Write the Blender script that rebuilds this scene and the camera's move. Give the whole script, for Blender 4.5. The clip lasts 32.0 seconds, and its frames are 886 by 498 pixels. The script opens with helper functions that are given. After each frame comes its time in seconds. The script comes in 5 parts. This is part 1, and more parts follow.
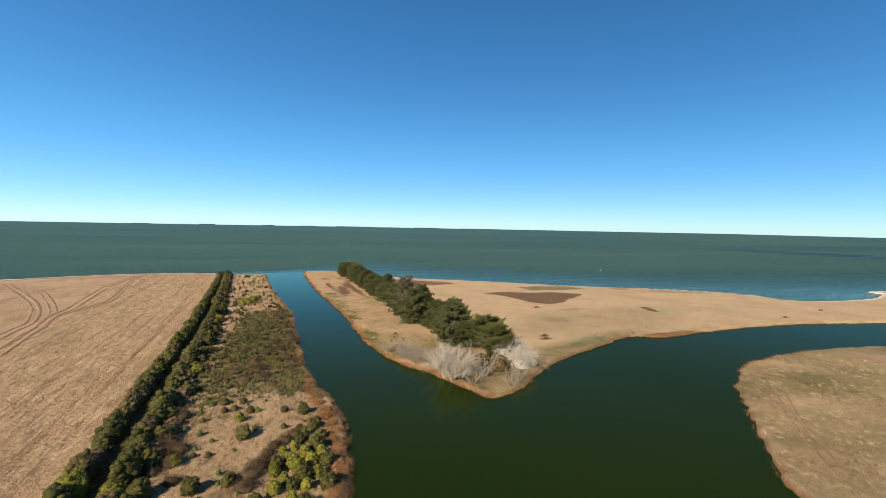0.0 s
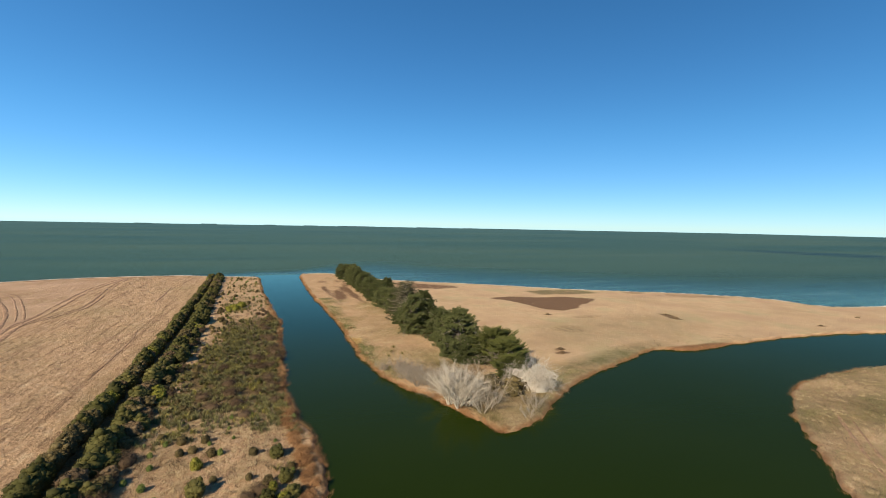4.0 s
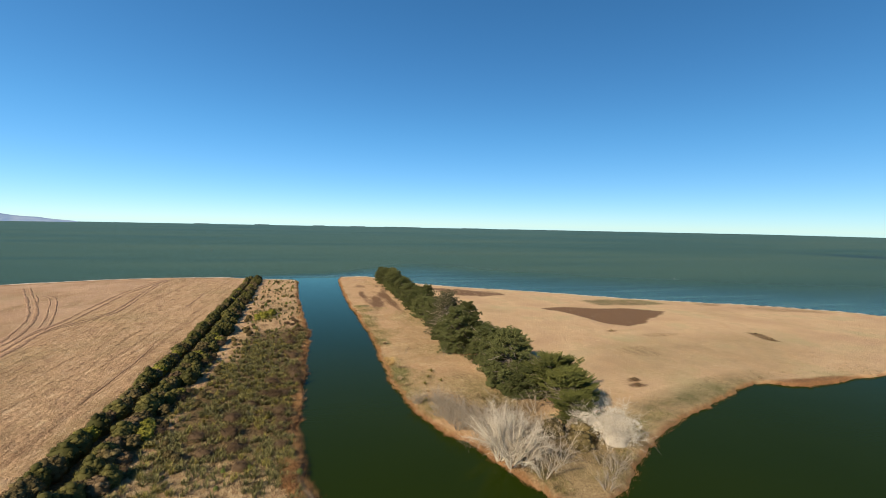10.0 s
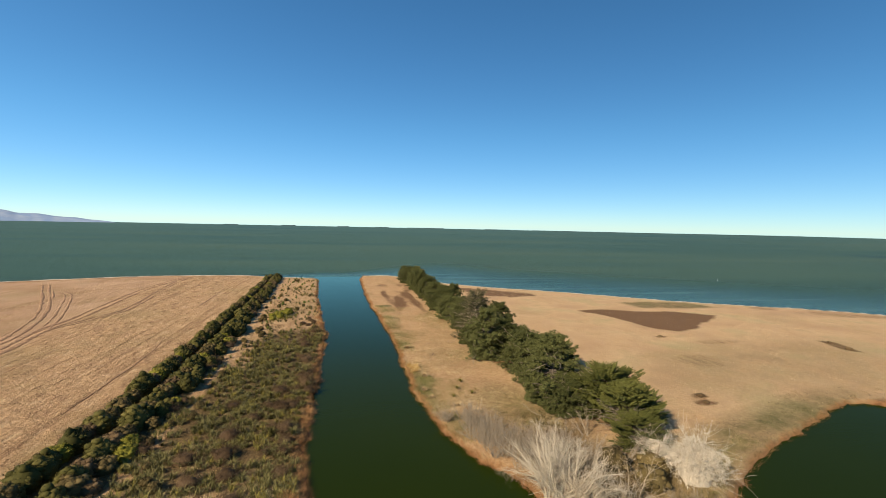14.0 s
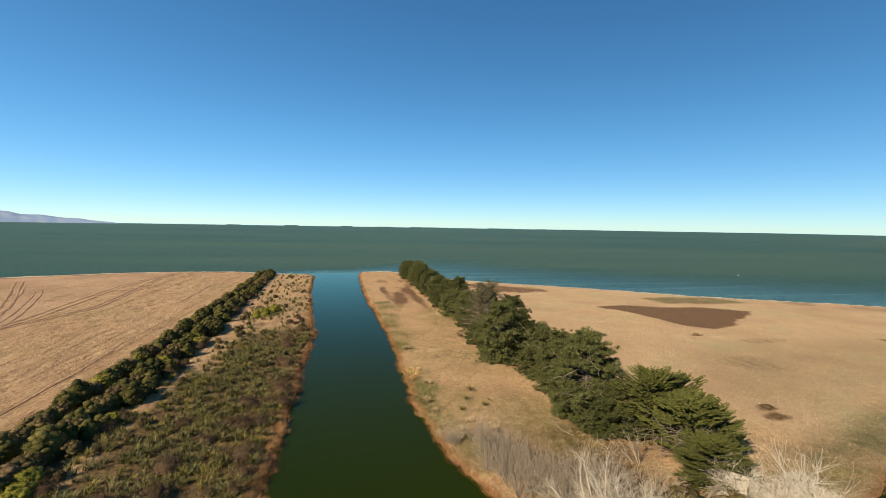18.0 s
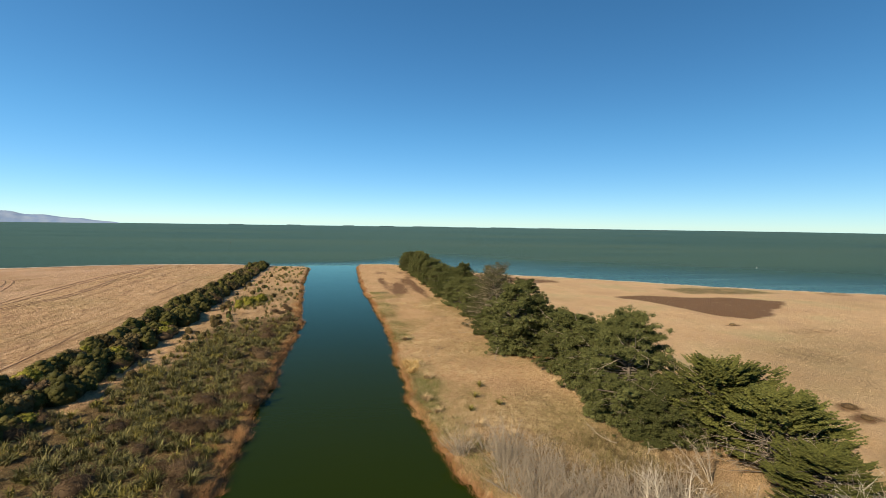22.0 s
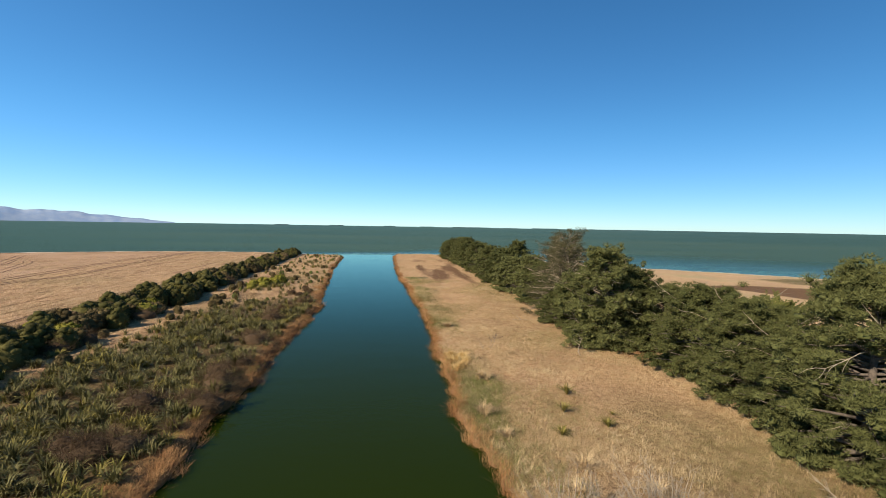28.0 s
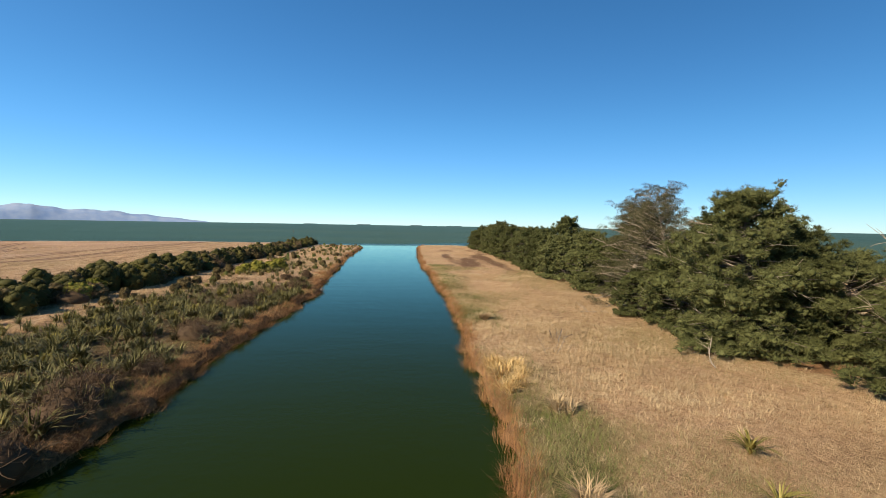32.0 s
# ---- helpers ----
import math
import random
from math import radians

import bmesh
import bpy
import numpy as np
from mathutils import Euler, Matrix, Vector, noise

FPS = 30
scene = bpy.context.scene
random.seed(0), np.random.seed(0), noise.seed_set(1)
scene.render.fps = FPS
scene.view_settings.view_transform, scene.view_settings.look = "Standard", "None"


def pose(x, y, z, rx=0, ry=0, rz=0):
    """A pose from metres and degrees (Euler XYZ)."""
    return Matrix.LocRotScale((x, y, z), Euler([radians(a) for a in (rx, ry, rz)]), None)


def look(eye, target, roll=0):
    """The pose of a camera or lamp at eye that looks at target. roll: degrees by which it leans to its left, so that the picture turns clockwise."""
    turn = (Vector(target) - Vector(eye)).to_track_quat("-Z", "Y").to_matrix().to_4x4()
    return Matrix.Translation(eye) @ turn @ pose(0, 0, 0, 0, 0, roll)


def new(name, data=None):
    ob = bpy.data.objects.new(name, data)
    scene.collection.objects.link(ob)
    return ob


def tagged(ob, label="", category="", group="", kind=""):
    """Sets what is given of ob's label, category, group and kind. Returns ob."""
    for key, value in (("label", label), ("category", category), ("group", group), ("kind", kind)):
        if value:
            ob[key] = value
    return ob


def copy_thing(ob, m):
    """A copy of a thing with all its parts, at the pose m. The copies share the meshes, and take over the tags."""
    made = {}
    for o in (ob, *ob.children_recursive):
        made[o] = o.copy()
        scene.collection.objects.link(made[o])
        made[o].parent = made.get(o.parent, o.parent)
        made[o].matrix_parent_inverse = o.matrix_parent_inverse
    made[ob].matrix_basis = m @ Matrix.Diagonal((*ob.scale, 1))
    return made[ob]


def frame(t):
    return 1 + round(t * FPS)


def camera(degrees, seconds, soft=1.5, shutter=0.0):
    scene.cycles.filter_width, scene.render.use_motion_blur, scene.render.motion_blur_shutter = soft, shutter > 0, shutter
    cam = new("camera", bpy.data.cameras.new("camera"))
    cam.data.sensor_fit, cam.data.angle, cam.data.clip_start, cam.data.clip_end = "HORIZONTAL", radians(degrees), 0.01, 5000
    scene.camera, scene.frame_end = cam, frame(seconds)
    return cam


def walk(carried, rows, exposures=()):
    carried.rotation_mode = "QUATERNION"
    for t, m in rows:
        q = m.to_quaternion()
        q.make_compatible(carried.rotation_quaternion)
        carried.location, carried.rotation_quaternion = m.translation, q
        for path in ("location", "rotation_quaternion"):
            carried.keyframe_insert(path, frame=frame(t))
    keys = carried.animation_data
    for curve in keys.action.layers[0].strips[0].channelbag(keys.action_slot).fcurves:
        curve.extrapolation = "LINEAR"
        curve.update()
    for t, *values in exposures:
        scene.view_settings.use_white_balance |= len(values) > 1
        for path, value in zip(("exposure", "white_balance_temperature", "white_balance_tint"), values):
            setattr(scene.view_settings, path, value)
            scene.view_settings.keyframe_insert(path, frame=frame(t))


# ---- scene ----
# ---- camera and its walk ----
cam = camera(88.74, 32.0, soft=0.72)


def aim(eye, yaw, pitch, roll):
    """A camera pose from compass-like angles: yaw to the left of +y, pitch upwards, roll."""
    y, p = radians(yaw), radians(pitch)
    ahead = Vector((-math.sin(y) * math.cos(p), math.cos(y) * math.cos(p), math.sin(p)))
    return look(eye, Vector(eye) + ahead * 10, roll)


FLIGHT = [
    (0, (-13.19, -155.26, 33.30), -21.39, -2.98, 1.10),
    (1, (-11.92, -151.76, 33.38), -21.20, -3.00, 1.28),
    (2, (-10.69, -148.32, 33.42), -21.17, -3.02, 1.23),
    (3, (-9.48, -144.88, 33.43), -21.19, -3.01, 1.16),
    (4.5, (-7.57, -140.00, 33.45), -21.05, -3.04, 1.06),
    (6, (-5.78, -135.07, 33.50), -21.06, -3.04, 1.10),
    (8, (-3.50, -128.72, 33.70), -20.99, -3.20, 1.10),
    (8.5, (-3.05, -127.44, 33.74), -20.16, -3.13, 1.16),
    (9, (-2.65, -126.22, 33.78), -18.81, -3.04, 1.21),
    (9.5, (-2.32, -125.06, 33.78), -17.15, -3.06, 1.20),
    (10, (-2.07, -123.86, 33.74), -15.44, -3.03, 1.15),
    (10.5, (-1.83, -122.58, 33.65), -14.06, -3.01, 1.13),
    (11, (-1.61, -121.24, 33.50), -13.27, -2.99, 1.13),
    (11.5, (-1.39, -119.87, 33.28), -12.93, -3.06, 1.14),
    (12, (-1.16, -118.43, 33.00), -12.79, -3.08, 1.15),
    (13, (-0.66, -115.02, 32.23), -12.58, -3.06, 1.13),
    (14, (-0.19, -111.32, 31.26), -12.49, -2.94, 1.23),
    (15.5, (1.14, -105.01, 29.90), -12.20, -2.93, 1.19),
    (17, (2.40, -99.21, 28.40), -12.07, -2.98, 0.99),
    (18, (2.96, -96.07, 27.26), -12.08, -2.98, 0.94),
    (19, (3.51, -93.28, 26.02), -11.99, -2.98, 0.99),
    (20, (4.22, -90.38, 24.72), -11.93, -3.03, 0.89),
    (21, (4.90, -87.12, 23.40), -11.83, -3.04, 0.83),
    (22, (5.49, -83.64, 22.10), -11.79, -3.03, 0.82),
    (23, (6.02, -80.50, 20.82), -11.58, -3.03, 0.82),
    (24, (6.42, -77.65, 19.57), -11.16, -3.00, 0.76),
    (25, (6.73, -74.66, 18.34), -10.12, -2.95, 0.80),
    (26.5, (7.15, -69.44, 16.51), -8.58, -2.96, 0.93),
    (28, (7.64, -62.84, 14.71), -6.73, -2.93, 0.97),
    (29, (7.99, -58.16, 13.50), -5.87, -2.97, 0.98),
    (30, (8.38, -53.43, 12.25), -5.41, -2.97, 0.97),
    (31, (8.75, -48.65, 10.96), -5.06, -2.99, 0.97),
    (31.5, (8.93, -46.23, 10.31), -4.56, -2.97, 0.98),
    (32, (9.10, -43.80, 9.67), -3.36, -3.00, 0.99),
]
walk(cam, [(t, aim(eye, yaw, pitch, roll)) for t, eye, yaw, pitch, roll in FLIGHT], [
    (0.0, 0.5, 6500, 10), (9.0, 0.5, 6650, 10), (14.0, 0.5, 7150, 11), (19.0, 0.5, 7150, 10), (24.0, 0.51, 7000, 9), (28.0, 0.54, 6620, 11), (32.0, 0.56, 6620, 12)])

# ---- world, sun ----
SUN_EL, SUN_AZ = radians(33), radians(234)   # azimuth clockwise from +y
world = bpy.data.worlds.new("sky")
scene.world = world
world.use_nodes = True
wn, wl = world.node_tree.nodes, world.node_tree.links
for n in list(wn):
    wn.remove(n)
w_out, w_bg = wn.new("ShaderNodeOutputWorld"), wn.new("ShaderNodeBackground")
w_co, w_sep, w_abs, w_com = (wn.new("ShaderNodeTexCoord"), wn.new("ShaderNodeSeparateXYZ"),
                             wn.new("ShaderNodeMath"), wn.new("ShaderNodeCombineXYZ"))
w_abs.operation = "ABSOLUTE"
wl.new(w_co.outputs["Generated"], w_sep.inputs[0])
wl.new(w_sep.outputs[0], w_com.inputs[0])
wl.new(w_sep.outputs[1], w_com.inputs[1])
wl.new(w_sep.outputs[2], w_abs.inputs[0])
wl.new(w_abs.outputs[0], w_com.inputs[2])


def sky_node(turn):
    """The clear sky; a turned copy stands for the light that is scattered round it more than once."""
    k = wn.new("ShaderNodeTexSky")
    k.sky_type, k.sun_disc, k.sun_elevation, k.sun_rotation = "NISHITA", False, SUN_EL, SUN_AZ
    k.altitude, k.air_density, k.dust_density, k.ozone_density = 0, 0.72, 0.03, 3.0
    v = wn.new("ShaderNodeVectorRotate")
    v.rotation_type = "Z_AXIS"
    v.inputs["Angle"].default_value = radians(turn)
    wl.new(w_com.outputs[0], v.inputs["Vector"])
    wl.new(v.outputs[0], k.inputs[0])
    return k.outputs[0]


def world_mix(fac, a, b, kind="MIX"):
    m = wn.new("ShaderNodeMix")
    m.data_type, m.blend_type = "RGBA", kind
    m.inputs[0].default_value = fac
    wl.new(a, m.inputs[6])
    if isinstance(b, tuple):
        m.inputs[7].default_value = (*b, 1)
    else:
        wl.new(b, m.inputs[7])
    return m.outputs[2]


w_all = world_mix(0.6, sky_node(0), world_mix(0.5, sky_node(75), sky_node(-75)))
w_ele = wn.new("ShaderNodeMapRange")
w_ele.interpolation_type = "SMOOTHSTEP"
w_ele.inputs["From Min"].default_value, w_ele.inputs["From Max"].default_value = 0.0, 0.22
w_ele.inputs["To Min"].default_value, w_ele.inputs["To Max"].default_value = 1.0, 0.0
wl.new(w_abs.outputs[0], w_ele.inputs["Value"])
w_haze = wn.new("ShaderNodeMix")
w_haze.data_type, w_haze.blend_type = "RGBA", "MULTIPLY"
wl.new(w_ele.outputs[0], w_haze.inputs[0])
wl.new(w_all, w_haze.inputs[6])
w_haze.inputs[7].default_value = (0.95, 0.86, 0.93, 1)
w_all = w_haze.outputs[2]
w_sat = wn.new("ShaderNodeHueSaturation")
w_sat.inputs["Saturation"].default_value = 1.10
wl.new(world_mix(1.0, w_all, (0.69, 0.985, 1.075), "MULTIPLY"), w_sat.inputs["Color"])
wl.new(w_sat.outputs[0], w_bg.inputs[0])
w_bg.inputs[1].default_value = 0.092
wl.new(w_bg.outputs[0], w_out.inputs[0])

sun_data = bpy.data.lights.new("sun", "SUN")
sun_data.energy, sun_data.angle, sun_data.color = 5.0, radians(0.53), (1.0, 0.91, 0.77)
sun = new("sun", sun_data)
sun.matrix_world = look((math.sin(SUN_AZ) * math.cos(SUN_EL) * 300, math.cos(SUN_AZ) * math.cos(SUN_EL) * 300,
                         math.sin(SUN_EL) * 300), (0, 0, 0))


# ---- materials ----
def material(name, rough=0.9, spec=0.2):
    m = bpy.data.materials.new(name)
    m.use_nodes = True
    nt = m.node_tree
    b = nt.nodes["Principled BSDF"]
    b.inputs["Roughness"].default_value = rough
    b.inputs["Specular IOR Level"].default_value = spec
    return m, nt.nodes, nt.links, b


def noise_node(nodes, links, vec, scale, detail=4, rough=0.6):
    n = nodes.new("ShaderNodeTexNoise")
    n.inputs["Scale"].default_value, n.inputs["Detail"].default_value, n.inputs["Roughness"].default_value = scale, detail, rough
    links.new(vec, n.inputs["Vector"])
    return n.outputs["Fac"]


def ramp_node(nodes, links, fac, stops):
    r = nodes.new("ShaderNodeValToRGB")
    els = r.color_ramp.elements
    while len(els) < len(stops):
        els.new(0.5)
    for e, (p, c) in zip(els, stops):
        e.position, e.color = p, (*c, 1)
    links.new(fac, r.inputs[0])
    return r.outputs[0]


def mix_node(nodes, links, fac, a, b, kind="MIX"):
    m = nodes.new("ShaderNodeMix")
    m.data_type, m.blend_type = "RGBA", kind
    for sock, v in ((m.inputs[0], fac), (m.inputs[6], a), (m.inputs[7], b)):
        if isinstance(v, (int, float)):
            sock.default_value = v
        elif isinstance(v, tuple):
            sock.default_value = (*v, 1)
        else:
            links.new(v, sock)
    return m.outputs[2]


def math_node(nodes, links, op, a, b=None, clamp=False):
    m = nodes.new("ShaderNodeMath")
    m.operation, m.use_clamp = op, clamp
    for sock, v in zip(m.inputs, (a, b)):
        if v is None:
            continue
        if isinstance(v, (int, float)):
            sock.default_value = v
        else:
            links.new(v, sock)
    return m.outputs[0]


def bump_node(nodes, links, height, strength, distance, bsdf):
    b = nodes.new("ShaderNodeBump")
    b.inputs["Strength"].default_value, b.inputs["Distance"].default_value = strength, distance
    links.new(height, b.inputs["Height"])
    links.new(b.outputs[0], bsdf.inputs["Normal"])


def ground_material():
    m, n, l, b = material("dry_grassland", 0.95, 0.08)
    pos = n.new("ShaderNodeNewGeometry").outputs["Position"]
    att = n.new("ShaderNodeAttribute")
    att.attribute_name = "zone"
    sep = n.new("ShaderNodeSeparateColor")
    l.new(att.outputs["Color"], sep.inputs[0])
    fine, mid, big = noise_node(n, l, pos, 2.2, 8, 0.75), noise_node(n, l, pos, 0.22, 6, 0.65), noise_node(n, l, pos, 0.035, 4)
    dry = ramp_node(n, l, fine, [(0.28, (0.20, 0.108, 0.052)), (0.5, (0.49, 0.300, 0.152)), (0.72, (0.70, 0.475, 0.26))])
    lie = n.new("ShaderNodeMapping")
    lie.inputs["Scale"].default_value, lie.inputs["Rotation"].default_value = (1.0, 0.30, 1.0), (0, 0, radians(-4))
    l.new(pos, lie.inputs[0])
    rows = noise_node(n, l, lie.outputs[0], 0.8, 7, 0.72)
    lumps = noise_node(n, l, pos, 0.6, 5, 0.62)
    west = n.new("ShaderNodeSeparateXYZ")
    l.new(pos, west.inputs[0])
    field = math_node(n, l, "MULTIPLY_ADD", math_node(n, l, "MAXIMUM", math_node(n, l, "LESS_THAN", west.outputs[0], -4.0), math_node(n, l, "LESS_THAN", west.outputs[1], -82.0)), 0.78)
    field.node.inputs[2].default_value = 0.22
    mud = n.new("ShaderNodeAttribute")
    mud.attribute_name = "mud"
    field = math_node(n, l, "MULTIPLY", field, math_node(n, l, "MULTIPLY_ADD", mud.outputs["Fac"], -0.9))
    field.node.inputs[1].links[0].from_node.inputs[2].default_value = 1.0
    # flattened stalks along the mown rows: tussock shadows painted as dark dashes, pale wisps
    dry = mix_node(n, l, math_node(n, l, "MULTIPLY", ramp_node(n, l, rows, [(0.54, (0, 0, 0)), (0.63, (0.70,) * 3)]), field), dry, (0.15, 0.078, 0.040))
    dry = mix_node(n, l, math_node(n, l, "MULTIPLY", ramp_node(n, l, rows, [(0.36, (0.75,) * 3), (0.46, (0, 0, 0))]), field), dry, (0.64, 0.44, 0.255))
    blots = noise_node(n, l, lie.outputs[0], 0.30, 7, 0.7)
    dry = mix_node(n, l, math_node(n, l, "MULTIPLY", ramp_node(n, l, blots, [(0.54, (0, 0, 0)), (0.66, (0.6,) * 3)]), field), dry, (0.29, 0.172, 0.094))
    warm = mix_node(n, l, ramp_node(n, l, mid, [(0.35, (0, 0, 0)), (0.7, (1, 1, 1))]), dry, (0.37, 0.208, 0.112), "MIX")
    col = mix_node(n, l, 0.40, dry, warm)
    # long thin lines left by the mower
    mown = n.new("ShaderNodeMapping")
    mown.inputs["Scale"].default_value, mown.inputs["Rotation"].default_value = (1.0, 0.022, 1.0), (0, 0, radians(-1.5))
    l.new(pos, mown.inputs[0])
    lines = ramp_node(n, l, noise_node(n, l, mown.outputs[0], 0.42, 5, 0.6), [(0.555, (0, 0, 0)), (0.60, (0.6,) * 3), (0.64, (0, 0, 0))])
    hay = math_node(n, l, "MULTIPLY", field, math_node(n, l, "LESS_THAN", west.outputs[0], -36.0))
    col = mix_node(n, l, math_node(n, l, "MULTIPLY", lines, hay), col, (0.17, 0.090, 0.046))
    shoal = ramp_node(n, l, noise_node(n, l, pos, 0.05, 5, 0.55), [(0.35, (0.335, 0.192, 0.110)), (0.65, (0.47, 0.300, 0.185))])
    col = mix_node(n, l, math_node(n, l, "MULTIPLY", mud.outputs["Fac"], 0.85), col, mix_node(n, l, 0.22, shoal, dry))
    east = math_node(n, l, "GREATER_THAN", west.outputs[0], 34.0)
    col = mix_node(n, l, math_node(n, l, "MULTIPLY", east, 0.55), col, ramp_node(n, l, mid, [(0.3, (0.47, 0.295, 0.150)), (0.7, (0.66, 0.46, 0.255))]))
    olive = mix_node(n, l, 0.5, col, ramp_node(n, l, fine, [(0.3, (0.10, 0.095, 0.03)), (0.7, (0.30, 0.26, 0.10))]))
    col = mix_node(n, l, ramp_node(n, l, big, [(0.5, (0, 0, 0)), (0.72, (0.6, 0.6, 0.6))]), col, olive)
    swath = noise_node(n, l, lie.outputs[0], 0.12, 5, 0.65)
    inland = math_node(n, l, "SUBTRACT", 1.0, math_node(n, l, "MULTIPLY", east, 0.85))
    col = mix_node(n, l, math_node(n, l, "MULTIPLY", inland, ramp_node(n, l, swath, [(0.54, (0, 0, 0)), (0.68, (0.55,) * 3)])), col, mix_node(n, l, fine, (0.14, 0.085, 0.036), (0.38, 0.25, 0.115)))
    rosy = noise_node(n, l, pos, 0.055, 6, 0.6)
    col = mix_node(n, l, math_node(n, l, "MULTIPLY", east, ramp_node(n, l, rosy, [(0.50, (0, 0, 0)), (0.64, (0.5,) * 3)])), col, (0.40, 0.235, 0.128))
    col = mix_node(n, l, math_node(n, l, "MULTIPLY", east, ramp_node(n, l, rosy, [(0.34, (0.45,) * 3), (0.46, (0, 0, 0))])), col, (0.40, 0.335, 0.165))
    marsh = ramp_node(n, l, fine, [(0.3, (0.110, 0.058, 0.030)), (0.7, (0.205, 0.112, 0.056))])
    torn = math_node(n, l, "ADD", math_node(n, l, "MULTIPLY", sep.outputs[0], 1.7), math_node(n, l, "MULTIPLY_ADD", noise_node(n, l, lie.outputs[0], 0.55, 8, 0.75), -2.2))
    torn.node.inputs[1].links[0].from_node.inputs[2].default_value = 0.62
    col = mix_node(n, l, math_node(n, l, "MULTIPLY", math_node(n, l, "MINIMUM", math_node(n, l, "MAXIMUM", torn, 0.0), 1.0), 0.95), col, marsh)
    green = ramp_node(n, l, fine, [(0.3, (0.040, 0.045, 0.014)), (0.7, (0.17, 0.16, 0.055))])
    gfac = math_node(n, l, "MULTIPLY", sep.outputs[1], ramp_node(n, l, mid, [(0.3, (0.35,) * 3), (0.65, (1, 1, 1))]))
    col = mix_node(n, l, gfac, col, green)
    litter = ramp_node(n, l, fine, [(0.32, (0.050, 0.034, 0.014)), (0.68, (0.24, 0.155, 0.07))])
    col = mix_node(n, l, att.outputs["Alpha"], col, litter)
    soil = ramp_node(n, l, fine, [(0.3, (0.10, 0.045, 0.02)), (0.7, (0.36, 0.17, 0.07))])
    col = mix_node(n, l, sep.outputs[2], col, soil)
    l.new(col, b.inputs["Base Color"])
    h = math_node(n, l, "ADD", math_node(n, l, "MULTIPLY", fine, 0.6), math_node(n, l, "ADD", math_node(n, l, "MULTIPLY", lumps, math_node(n, l, "MULTIPLY", field, 0.9)), math_node(n, l, "MULTIPLY", rows, field)))
    bump_node(n, l, h, 1.0, 0.55, b)
    sand = n.new("ShaderNodeAttribute")
    sand.attribute_name = "sand"
    l.new(mix_node(n, l, sand.outputs["Fac"], col, (0.70, 0.60, 0.45)), b.inputs["Base Color"])
    return m


DARK_STREAK = ((785, 250, 0), (0, 0, radians(-79)), (230, 80, 100))


